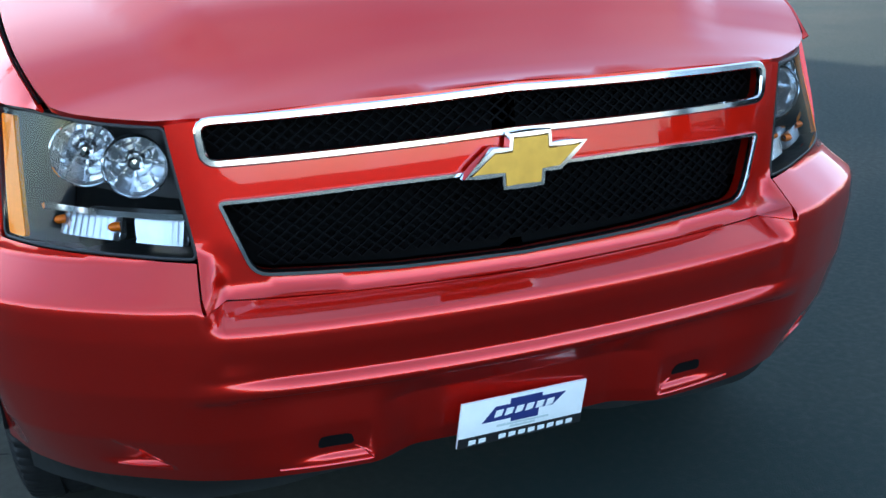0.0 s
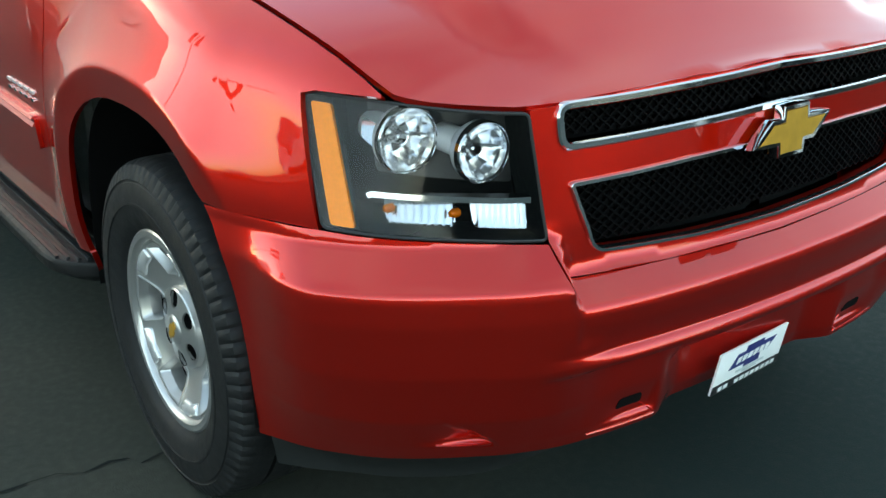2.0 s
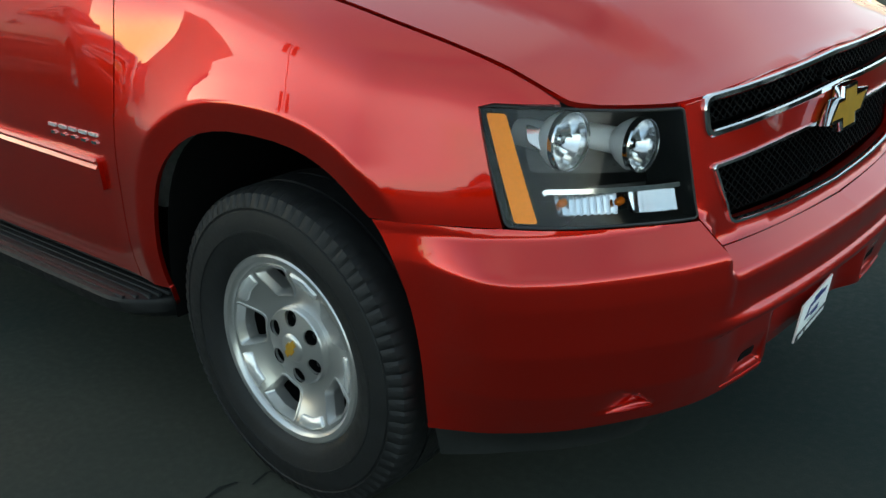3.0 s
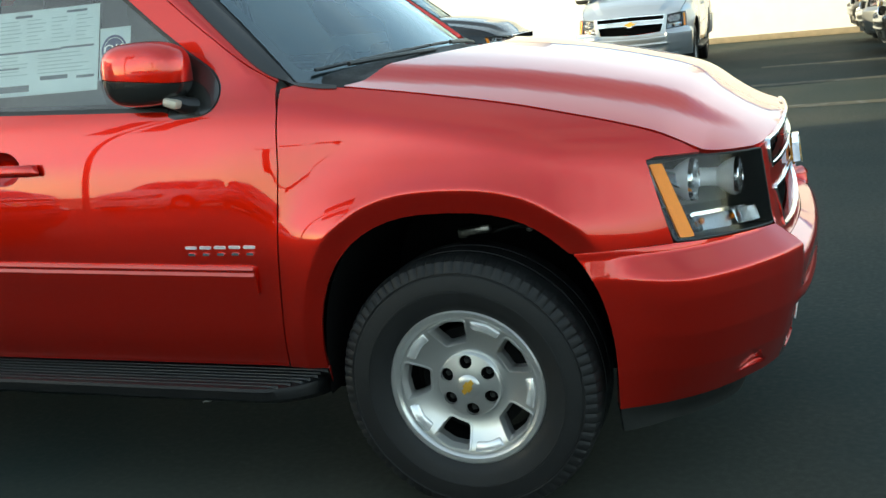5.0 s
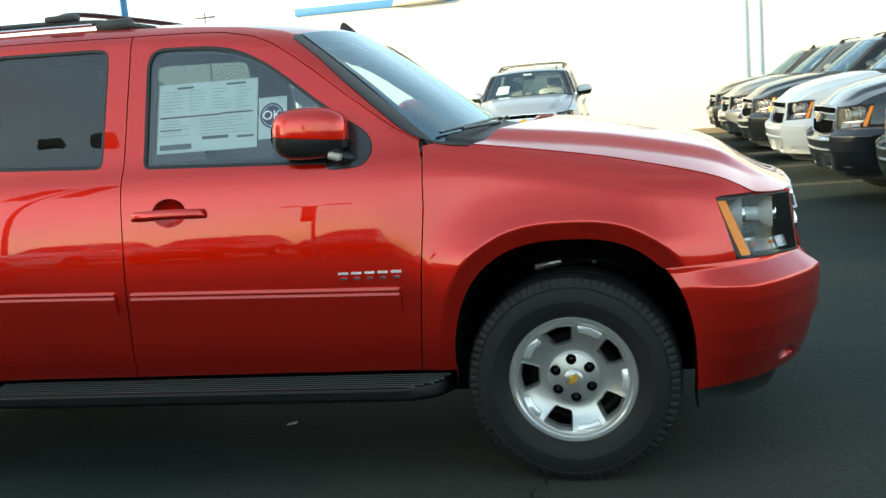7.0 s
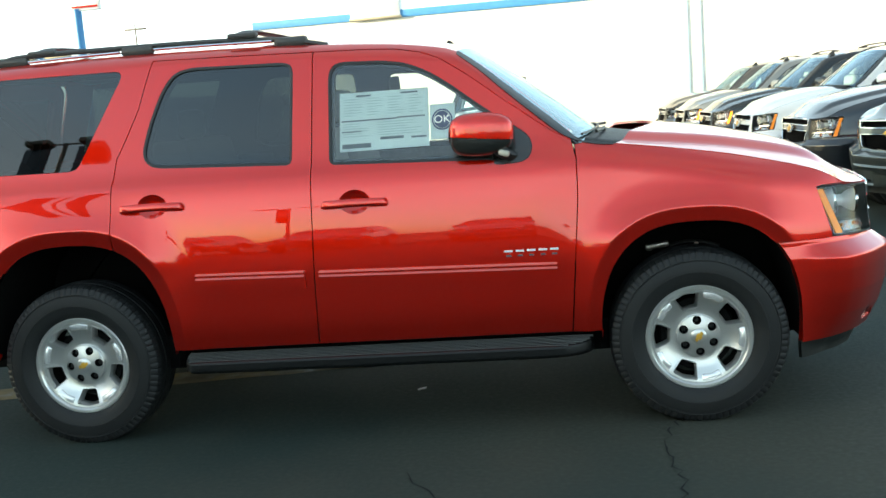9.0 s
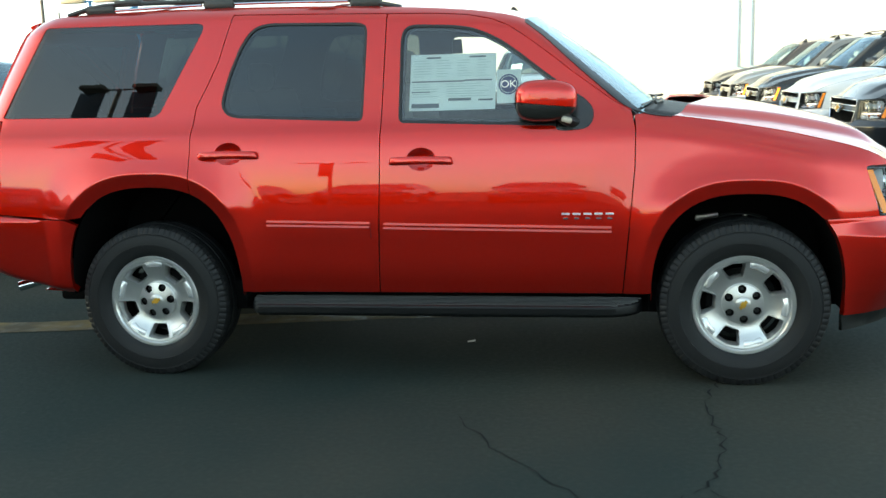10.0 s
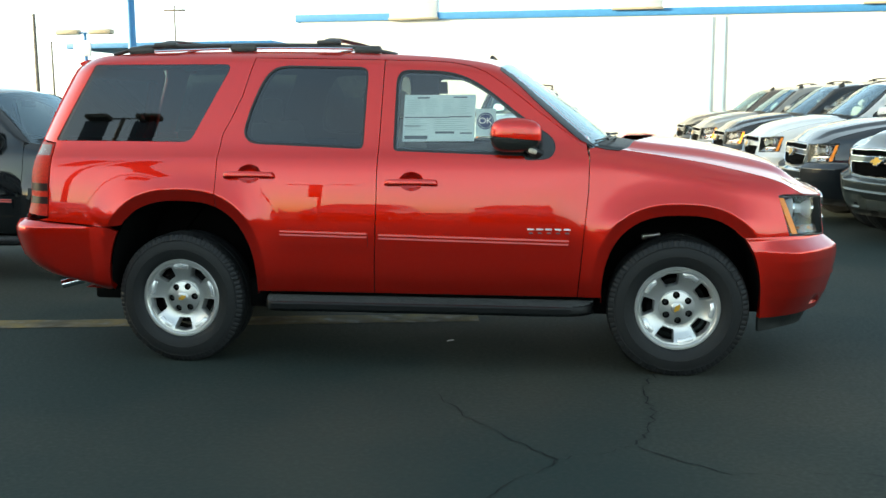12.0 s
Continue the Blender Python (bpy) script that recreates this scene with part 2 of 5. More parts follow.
def panel(outline, surf, holes=(), step=0.03, depth=0.02, edge=None, creases=()):
    """A sheet cut to an outline (with holes) in the two coordinates of a surface, with its rims turned in by depth.
    surf takes arrays of both coordinates and gives rows of x, y, z; its outer side is where the coordinates run counter-clockwise."""
    edge = edge or step
    rings = [dense(outline, edge)] + [dense(h, edge) for h in holes]
    lo, hi = rings[0].min(0), rings[0].max(0)
    gx, gy = np.arange(lo[0] + step / 2, hi[0], step), np.arange(lo[1] + step / 2, hi[1], step)
    grid = np.stack(np.meshgrid(gx, gy), -1).reshape(-1, 2)
    if len(grid):
        ok = inside(grid, rings[0]) & ~near_edge(grid, rings[0], 0.4 * step)
        for h in rings[1:]:
            ok &= ~inside(grid, h) & ~near_edge(grid, h, 0.4 * step)
        grid = grid[ok]
    folds = []
    for line in creases:      # lines of the mesh along the folds of the surface
        q = dense(line, 0.012, False)
        keep = inside(q, rings[0]) & ~near_edge(q, rings[0], 0.006)
        for h in rings[1:]:
            keep &= ~inside(q, h)
        folds.append((q, keep))
        if len(grid) and keep.any():
            far = np.array([np.min(np.sum((q[keep] - g) ** 2, axis=1)) for g in grid]) > 0.009**2
            grid = grid[far]
    pts, edges, n = [], [], 0
    for r in rings:
        pts.extend(r)
        edges.extend((n + i, n + (i + 1) % len(r)) for i in range(len(r)))
        n += len(r)
    for q, keep in folds:
        ids = np.cumsum(keep) - 1 + n
        edges.extend((int(ids[i]), int(ids[i + 1])) for i in range(len(q) - 1) if keep[i] and keep[i + 1])
        pts.extend(q[keep])
        n += int(keep.sum())
    pts.extend(grid)
    res = geometry.delaunay_2d_cdt([Vector((float(a), float(b))) for a, b in pts], edges, [], 0, 1e-6)
    v2, tris = np.array([tuple(v) for v in res[0]]), [tuple(f) for f in res[2]]
    cen = np.array([v2[list(f)].mean(0) for f in tris])
    ok = inside(cen, rings[0])
    for h in rings[1:]:
        ok &= ~inside(cen, h)
    faces = []
    for f, k in zip(tris, ok):
        if k:
            a, b, c = v2[f[0]], v2[f[1]], v2[f[2]]
            if (b[0] - a[0]) * (c[1] - a[1]) - (b[1] - a[1]) * (c[0] - a[0]) < 0:
                f = tuple(reversed(f))
            faces.append(f)
    v3 = surf(v2[:, 0], v2[:, 1])
    e = 1e-3
    du = surf(v2[:, 0] + e, v2[:, 1]) - surf(v2[:, 0] - e, v2[:, 1])
    dv = surf(v2[:, 0], v2[:, 1] + e) - surf(v2[:, 0], v2[:, 1] - e)
    nr = np.cross(du, dv)
    nr /= np.maximum(np.linalg.norm(nr, axis=1), 1e-12)[:, None]
    if depth:
        count = {}
        for f in faces:
            for a, b in zip(f, f[1:] + f[:1]):
                count[(a, b)] = 1
        rim = [ab for ab in count if (ab[1], ab[0]) not in count]
        ids = {}
        extra, more = [], []
        base = len(v3)
        for a, b in rim:
            for i in (a, b):
                if i not in ids:
                    ids[i] = base + len(extra)
                    extra.extend([v3[i], v3[i] - depth * nr[i]])
            more.append((ids[b], ids[a], ids[a] + 1, ids[b] + 1))
        v3 = np.vstack([v3, np.array(extra)])
        faces = faces + more
    out = Sheet((v3, faces))
    out.normals = np.vstack([nr, np.zeros((len(v3) - len(nr), 3))])
    return out


def sweep(path, profile, normals=None, closed=False, up=(0, 0, 1)):
    """A profile of (side, out) carried along a path; out follows the normals."""
    p = np.array(path, float)
    n = len(p)
    t = np.roll(p, -1, 0) - np.roll(p, 1, 0) if closed else np.gradient(p, axis=0)
    t /= np.maximum(np.linalg.norm(t, axis=1), 1e-9)[:, None]
    nr = np.array(normals, float) if normals is not None else np.tile(np.array(up, float), (n, 1))
    nr = nr - (nr * t).sum(1)[:, None] * t
    nr /= np.maximum(np.linalg.norm(nr, axis=1), 1e-9)[:, None]
    side = np.cross(t, nr)
    k = len(profile)
    verts = np.concatenate([p[i] + np.outer([q[0] for q in profile], side[i]) + np.outer([q[1] for q in profile], nr[i]) for i in range(n)])
    faces = []
    for i in range(n if closed else n - 1):
        a, b = i * k, ((i + 1) % n) * k
        for j in range(k):
            j2 = (j + 1) % k
            faces.append((a + j, b + j, b + j2, a + j2))
    if not closed:
        faces.append(tuple(reversed(range(k)))[::-1])
        faces.append(tuple(range((n - 1) * k, n * k))[::-1])
    return verts, faces


def tube(path, r, n=8):
    return sweep(path, [(r * math.cos(-2 * math.pi * i / n), r * math.sin(-2 * math.pi * i / n)) for i in range(n)], up=(0.13, 0.29, 0.95))


def lathe(profile, n=48):
    """(radius, y) turned round the y axis."""
    verts, faces, k = [], [], len(profile)
    for i in range(n):
        a = 2 * math.pi * i / n
        verts.extend((r * math.cos(a), y, r * math.sin(a)) for r, y in profile)
    for i in range(n):
        a, b = i * k, ((i + 1) % n) * k
        faces.extend((a + j, a + j + 1, b + j + 1, b + j) for j in range(k - 1))
    return np.array(verts), faces


def rbox(size, centre=(0, 0, 0), bevel=0.01, segments=2, turn=None):
    bm = bmesh.new()
    bmesh.ops.create_cube(bm, size=1.0)
    for v in bm.verts:
        v.co = Vector((v.co.x * size[0], v.co.y * size[1], v.co.z * size[2]))
    if bevel:
        bmesh.ops.bevel(bm, geom=bm.edges[:], offset=min(bevel, 0.49 * min(size)), segments=segments, profile=0.5, affect="EDGES")
    bm.verts.index_update()
    v, f = np.array([tuple(q.co) for q in bm.verts]), [tuple(q.index for q in g.verts) for g in bm.faces]
    bm.free()
    if turn is not None:
        v = np.array([tuple(turn @ Vector(q)) for q in v])
    return v + np.array(centre), f


def step01(a, b, x):
    t = np.clip((np.asarray(x, float) - a) / (b - a), 0, 1)
    return t * t * (3 - 2 * t)


def curve1(points, n=12):
    """A smooth function through (x, value) points."""
    s = smooth_line(points, n)
    order = np.argsort(s[:, 0])
    xs, ys = s[order, 0], s[order, 1]
    return lambda x: np.interp(x, xs, ys)


# ---------------------------------------------------------------- the vehicle's surfaces (origin: ground under the front axle, +x forward)
ARCH_F, ARCH_R = (0.006, 0.40, 0.437, 0.527, 2.6), (-2.928, 0.43, 0.463, 0.562, 2.6)
section = curve1([(0.30, 0.93), (0.43, 0.965), (0.55, 0.992), (0.70, 1.004), (0.82, 1.010), (0.95, 1.006), (1.08, 0.994), (1.18, 0.978),
                  (1.245, 0.958), (1.29, 0.932), (1.36, 0.904), (1.55, 0.842), (1.72, 0.785), (1.90, 0.722)])
lower_section = curve1([(0.30, 0.93), (0.43, 0.965), (0.55, 0.992), (0.70, 1.004), (0.80, 1.009), (0.87, 1.003), (0.95, 0.988), (1.02, 0.974), (1.08, 0.964), (1.2, 0.944), (1.35, 0.90)])
roof_line = curve1([(-3.75, 1.815), (-3.60, 1.852), (-3.42, 1.872), (-3.0, 1.882), (-2.5, 1.880), (-2.0, 1.868), (-1.7, 1.853), (-1.4, 1.832), (-1.2, 1.808), (-1.05, 1.775), (-0.95, 1.715), (-0.8, 1.59), (-0.6, 1.42), (-0.5, 1.33)])
hood_edge_z = curve1([(-0.60, 1.322), (-0.45, 1.306), (-0.32, 1.288), (-0.09, 1.253), (0.155, 1.210), (0.32, 1.172), (0.46, 1.136), (0.56, 1.104), (0.62, 1.075), (0.66, 1.052), (0.70, 1.034), (0.81, 1.020), (0.845, 1.026), (0.87, 1.037)])
hood_edge_y = curve1([(-0.60, 0.868), (-0.3, 0.865), (0.0, 0.858), (0.3, 0.846), (0.5, 0.826), (0.60, 0.806), (0.67, 0.780), (0.70, 0.755), (0.76, 0.688), (0.815, 0.604), (0.829, 0.555), (0.842, 0.45), (0.857, 0.3), (0.862, 0.18), (0.866, 0.04)])
hood_mid_z = curve1([(-0.6, 1.40), (-0.3, 1.362), (0.0, 1.330), (0.2, 1.300), (0.4, 1.258), (0.55, 1.215), (0.66, 1.165), (0.74, 1.118), (0.80, 1.080), (0.838, 1.054), (0.869, 1.038)])
rear_x = curve1([(0.3, -3.25), (0.45, -3.50), (0.53, -3.81), (0.62, -3.95), (0.72, -3.995), (0.82, -4.01), (0.90, -3.955), (1.0, -3.93), (1.16, -3.925), (1.32, -3.885), (1.57, -3.79), (1.84, -3.67), (2.0, -3.6)])
front_taper = curve1([(-0.2, 0.0), (0.0, 0.002), (0.15, 0.006), (0.3, 0.022), (0.39, 0.046), (0.46, 0.068), (0.535, 0.094), (0.605, 0.122), (0.68, 0.155), (0.8, 0.21)])


def rho(x, z, arch):
    cx, cz, a, b, p = arch
    return (np.abs((x - cx) / a) ** p + np.abs(np.maximum(z - cz, 0) / b) ** p) ** (1 / p)


def flare(x, z):
    out = 0
    for arch in (ARCH_F, ARCH_R):
        r = rho(x, z, arch)
        proud = 0.012 + 0.013 * step01(0.80, 0.92, z)
        rise = 0.005 + proud * (r - 1) / 0.13
        fall = (0.005 + proud) * np.clip(1 - (r - 1.13) / 0.36, 0, 1) ** 2
        h = np.clip(0.5 + 0.5 * (fall - rise) / 0.005, 0, 1)
        out = out + fall * (1 - h) + rise * h - 0.005 * h * (1 - h)
    return out * (1 - step01(1.06, 1.28, z))


def half_width(x, z):
    x, z = np.asarray(x, float), np.asarray(z, float)
    fore = step01(-0.72, -0.22, x)
    y = section(z) * (1 - fore) + lower_section(z) * fore
    top = hood_edge_z(x)
    q = np.clip((z - (top - 0.13)) / 0.13, 0, 1.05)
    xe = np.minimum(x, 0.66)
    shoulder = np.clip(lower_section(top) - front_taper(np.maximum(x, -0.2)) + flare(x, top) - hood_edge_y(xe) - 0.004, 0.02, 0.12)
    y = y - fore * shoulder * q**2.4
    top = roof_line(x)
    q = np.clip((z - (top - 0.075)) / 0.075, 0, 1.05)
    y = y - (1 - fore) * 0.07 * q**2.2
    y = y - front_taper(np.maximum(x, -0.2))
    q = np.clip((rear_x(z) + 0.20 - x) / 0.20, 0, 1.0)
    y = y - 0.10 * q**2.3
    return y + flare(x, z)


def side(x, z, off=0.0):
    """The right flank, in length and height."""
    return np.stack([np.asarray(x, float) + 0 * np.asarray(z, float), -(half_width(x, z) + off), np.asarray(z, float) + 0 * np.asarray(x, float)], -1)


def flank(off):
    return lambda x, z: side(x, z, off)


def arch_line(arch, z_from, z_to, n=30, grow=1.0):
    """The wheel opening from its front foot over the top to its rear foot."""
    cx, cz, a, b, p = arch
    pts = [(cx + a * grow, z_from)]
    for i in range(n + 1):
        t = math.pi * i / n
        c, s = math.cos(t), math.sin(t)
        pts.append((cx + a * grow * math.copysign(abs(c) ** (2 / p), c), cz + b * grow * abs(s) ** (2 / p)))
    pts.append((cx - a * grow, z_to))
    return pts


def flat_nose(y):
    """How far the middle of the front lies behind a full round."""
    return 0.031 * np.clip(1 - (np.abs(y) / 0.56) ** 2, 0, 1)


# the nose, in u (run along the plan from the middle, plus: to the vehicle's left) and height
_half = smooth_line([(0.905, 0), (0.9, 0.15), (0.886, 0.3), (0.862, 0.45), (0.822, 0.59), (0.765, 0.69), (0.68, 0.785), (0.58, 0.865), (0.48, 0.925), (0.385, 0.962), (0.30, 0.982), (0.2, 0.992)], 10)
_half[:, 0] += 0.015 * step01(0.25, 0.6, _half[:, 0])
_half[:, 0] -= flat_nose(_half[:, 1])
_len = np.r_[0, np.cumsum(np.linalg.norm(np.diff(_half, axis=0), axis=1))]
_tan = np.gradient(_half, axis=0)
_tan /= np.linalg.norm(_tan, axis=1)[:, None]


def nose_plan(u):
    a, s = np.abs(u), np.sign(u)
    return np.interp(a, _len, _half[:, 0]), s * np.interp(a, _len, _half[:, 1]), -(-np.interp(a, _len, _tan[:, 1])) , -s * np.interp(a, _len, _tan[:, 0])


def u_of_y(y):
    return math.copysign(float(np.interp(abs(y), _half[:, 1], _len)), y)


def u_of_x(x):
    return float(np.interp(-x, -_half[:, 0], _len))


def nose_out(u, z):
    """How far the nose stands out of its plan line."""
    a = np.abs(u)
    y = np.interp(a, _len, _half[:, 1])
    outer = step01(0.535, 0.56, y)
    wing = np.interp(z, [0.28, 0.33, 0.38, 0.45, 0.55, 0.66, 0.70, 0.713, 0.722, 0.731, 0.777, 0.80, 1.1], [-0.050, -0.018, 0.008, 0.042, 0.070, 0.083, 0.084, 0.082, 0.075, 0.062, 0.003, 0.0, 0.0])
    mid = np.interp(z, [0.28, 0.33, 0.38, 0.45, 0.515, 0.532, 0.540, 0.552, 0.562, 0.575, 0.63, 0.655, 0.666, 0.675, 0.705, 0.715, 0.8, 1.1], [-0.028, -0.012, 0.002, 0.010, 0.014, 0.024, 0.062, 0.073, 0.070, 0.056, 0.073, 0.076, 0.073, 0.061, 0.006, 0.002, 0.0, 0.0])
    side_fade = 1 - step01(u_of_x(0.62), u_of_x(0.42), a)
    high = step01(0.585, 0.625, z)
    midmix = 1 - step01(0.43, 0.61, y) * (1 - high) - outer * high
    out = wing * (1 - midmix) + mid * midmix
    # tow-hook pockets and the notches near the corners
    pocket = step01(0.298, 0.312, y) * (1 - step01(0.37, 0.48, y)) * step01(0.367, 0.380, z) * (1 - step01(0.384, 0.46, z))
    cut = 0.648 + 1.1 * (z - 0.39)
    notch = step01(cut, cut + 0.013, y) * (1 - step01(0.68, 0.77, y)) * step01(0.382, 0.395, z) * (1 - step01(0.398, 0.47, z))
    out = out - 0.014 * pocket - 0.015 * notch
    # the seat of the plate, set back under the lip
    out = out + (1 - step01(0.20, 0.31, y)) * np.interp(z, [0.28, 0.47, 0.525], [-0.045, -0.040, 0.0])
    lean = (0.5 * step01(u_of_x(0.58), u_of_x(0.46), a) - 1) * (0.12 - 0.06 * step01(0.5, 0.6, y) + 0.22 * step01(0.66, 0.85, y)) * (np.clip(z, 0.79, 1.1) - 0.88)
    return out * (0.12 + 0.88 * side_fade) + lean


def nose(u, z, off=0.0):
    u, z = np.broadcast_arrays(np.asarray(u, float), np.asarray(z, float))
    x, y, nx, ny = nose_plan(u)
    d = nose_out(u, z) + off
    return np.stack([x + nx * d, y + ny * d, z + 0.011 - 0.30 * flat_nose(y)], -1)


def nose_at(off):
    return lambda u, z: nose(u, z, off)


def hood_top(x, y):
    """Height of the bonnet over the plan."""
    x, y = np.asarray(x, float), np.asarray(y, float)
    s = np.clip(np.abs(y) / hood_edge_y(x), 0, 1.08)
    z = hood_edge_z(x) + (hood_mid_z(x) - hood_edge_z(x)) * (1 - s**2.3) * 0.70
    side_at = np.interp(x, [-0.5, -0.16, 0.10, 0.28, 0.45, 0.62, 0.74], [0.76, 0.72, 0.668, 0.636, 0.597, 0.54, 0.47])
    dome = (1 - step01(side_at - 0.06, side_at + 0.06, np.abs(y))) * 0.032 * (1 - step01(0.58, 0.80, x))
    return z + dome


def bonnet(x, y):
    return np.stack([np.asarray(x, float), np.asarray(y, float), hood_top(x, y)], -1)


def roof_surf(x, y):
    x, y = np.asarray(x, float), np.asarray(y, float)
    return np.stack([x, y, roof_line(x) + 0.045 * (1 - (np.abs(y) / 0.64) ** 2.2) - 0.004], -1)


def screen(s, v):
    """The windscreen: s across (-1 right, 1 left), v from its foot (0) to its head (1)."""
    s, v = np.broadcast_arrays(np.asarray(s, float), np.asarray(v, float))
    foot = np.stack([-0.47 + 0.13 * (1 - np.abs(s) ** 2.2), 0.835 * s, 1.285 + 0.02 * (1 - s * s)], -1)
    head = np.stack([-1.03 + 0.02 * (1 - s * s), 0.635 * s, 1.772 + 0.032 * (1 - s * s)], -1)
    p = foot + (head - foot) * v[..., None]
    bulge = 0.013 * np.sin(np.pi * np.clip(v, 0, 1))
    p[..., 0] += bulge * 0.6
    p[..., 2] += bulge * 0.75
    return p


# ---------------------------------------------------------------- the vehicle
def trim_path(outline, surf, step=0.02, closed=True):
    o = dense(outline, step, closed)
    e = 1e-3
    p = surf(o[:, 0], o[:, 1])
    n = np.cross(surf(o[:, 0] + e, o[:, 1]) - surf(o[:, 0] - e, o[:, 1]), surf(o[:, 0], o[:, 1] + e) - surf(o[:, 0], o[:, 1] - e))
    n /= np.maximum(np.linalg.norm(n, axis=1), 1e-12)[:, None]
    return p, n


def trim(outline, surf, width=0.012, height=0.006, step=0.02, closed=True, sink=0.006):
    """A rounded bead along an outline on a surface."""
    p, n = trim_path(outline, surf, step, closed)
    w = width / 2
    prof = [(-w, -sink), (-w, height * 0.55), (-w * 0.6, height), (w * 0.6, height), (w, height * 0.55), (w, -sink)]
    return sweep(p, prof[::-1], n, closed)


def lip_lines(arch):
    """Where the flare of a wheel opening folds."""
    return [arch_line(arch, 0.36, 0.36, 60, g) for g in (1.03, 1.06, 1.085, 1.105, 1.12, 1.135, 1.15, 1.17, 1.195, 1.225)]


def slid(points):
    """Outlines of the flank, drawn out a little towards the tail."""
    return [(x + float(np.interp(x, [-3.9, -2.7, -1.6, -0.6, 0.0, 0.53], [-0.013, -0.013, -0.017, -0.012, 0.0, 0.008])), z) for x, z in points]


FWIN = slid([(-1.622, 1.285), (-1.62, 1.70), (-1.60, 1.742), (-1.56, 1.757), (-1.367, 1.748), (-1.27, 1.733), (-1.19, 1.703), (-1.12, 1.665), (-1.045, 1.613), (-0.917, 1.512), (-0.808, 1.432),
        (-0.715, 1.372), (-0.688, 1.335), (-0.684, 1.295), (-0.70, 1.257), (-0.735, 1.238), (-0.85, 1.232), (-0.862, 1.258), (-1.02, 1.263)])
FGLASS = slid([(-1.612, 1.297), (-1.608, 1.70), (-1.592, 1.731), (-1.56, 1.745), (-1.367, 1.736), (-1.275, 1.721), (-1.197, 1.692), (-1.127, 1.654), (-1.052, 1.603), (-0.925, 1.503), (-0.868, 1.455), (-0.868, 1.272), (-1.02, 1.275)])
SAIL = slid([(-0.862, 1.468), (-0.808, 1.428), (-0.718, 1.368), (-0.692, 1.333), (-0.688, 1.295), (-0.704, 1.259), (-0.737, 1.242), (-0.862, 1.236)])
RWIN = slid([(-2.41, 1.742), (-2.37, 1.775), (-2.298, 1.79), (-1.84, 1.777), (-1.803, 1.765), (-1.79, 1.735), (-1.80, 1.296), (-2.45, 1.325), (-2.50, 1.337), (-2.532, 1.375), (-2.535, 1.42), (-2.503, 1.543), (-2.452, 1.675)])
QWIN = slid([(-3.522, 1.808), (-2.675, 1.802), (-2.652, 1.79), (-2.655, 1.762), (-2.845, 1.385), (-2.865, 1.352), (-2.90, 1.339), (-3.735, 1.349)])
def soften(poly, rounds=2, most=0.018):
    """Cuts the corners of an outline, leaving its long edges straight."""
    for _ in range(rounds):
        out = []
        for a, b in zip(poly, poly[1:] + poly[:1]):
            a, b = np.array(a), np.array(b)
            d = float(np.linalg.norm(b - a))
            k = min(0.25, most / max(d, 1e-6))
            out += [tuple(a + (b - a) * k), tuple(b + (a - b) * k)]
        poly, most = out, most * 0.5
    return poly


FWIN, FGLASS, SAIL, RWIN, QWIN = soften(FWIN), soften(FGLASS, 2, 0.01), soften(SAIL, 2, 0.012), soften(RWIN), soften(QWIN, 2, 0.01)
DOOR_TOP = slid([(-0.512, 1.318), (-0.60, 1.372), (-0.70, 1.445), (-0.80, 1.52), (-0.90, 1.60), (-1.0, 1.675), (-1.09, 1.735), (-1.18, 1.772), (-1.30, 1.797), (-1.45, 1.808), (-1.694, 1.815)])
FDOOR = DOOR_TOP + slid([(-1.706, 1.30), (-1.712, 1.0), (-1.736, 0.450), (-0.554, 0.450), (-0.522, 0.80), (-0.498, 1.07), (-0.495, 1.24)])
_rarch = [q for q in arch_line(ARCH_R, 0.45, 0.45) if q[0] > -2.70]
RDOOR = slid([(-1.694, 1.815), (-2.1, 1.828), (-2.495, 1.838), (-2.53, 1.72), (-2.56, 1.61), (-2.62, 1.475), (-2.668, 1.38), (-2.685, 1.25), (-2.687, 1.10), (-2.687, 0.957)]) + list(reversed(_rarch)) + slid([(-1.736, 0.450), (-1.712, 1.0), (-1.706, 1.30)])


def fender_outline():
    top = [(x, float(hood_edge_z(x))) for x in np.linspace(-0.51, 0.675, 26)]
    lamp = [(0.68, 1.034), (0.57, 1.037), (0.547, 1.031), (0.612, 0.8045)]
    arch = [q for q in arch_line(ARCH_F, 0.36, 0.45) if q[1] < 0.80 and q[0] > 0 or q[0] <= 0 or q[1] >= 0.80]
    arch = [q for q in arch if not (q[0] > 0 and q[1] < 0.808)]
    return slid([(-0.554, 0.450), (-0.522, 0.80), (-0.498, 1.07), (-0.495, 1.24), (-0.50, 1.30)]) + top[1:] + lamp + [(0.345, 0.8035)] + arch


def quarter_outline():
    arch = [q for q in arch_line(ARCH_R, 0.46, 0.832) if q[0] <= -2.70]
    arch = [q for q in arch if q[1] >= 0.83]
    roof = [(x, float(roof_line(x)) - 0.001) for x in np.linspace(-3.655, -1.08, 40)]
    pillar = [(x, float(roof_line(x)) - 0.001) for x in np.linspace(-1.02, -0.53, 12)]
    tail = [(-3.84, 0.868), (-3.768, 0.885), (-3.746, 1.335), (-3.872, 1.352)] + [(float(rear_x(z)) + 0.004, z) for z in np.linspace(1.42, 1.82, 8)]
    rd = [q for q in RDOOR[2:9]]
    return [(-3.388, 0.833)] + tail + roof + pillar + DOOR_TOP + RDOOR[1:3] + rd[1:] + [(-2.701, 0.957)] + list(arch)


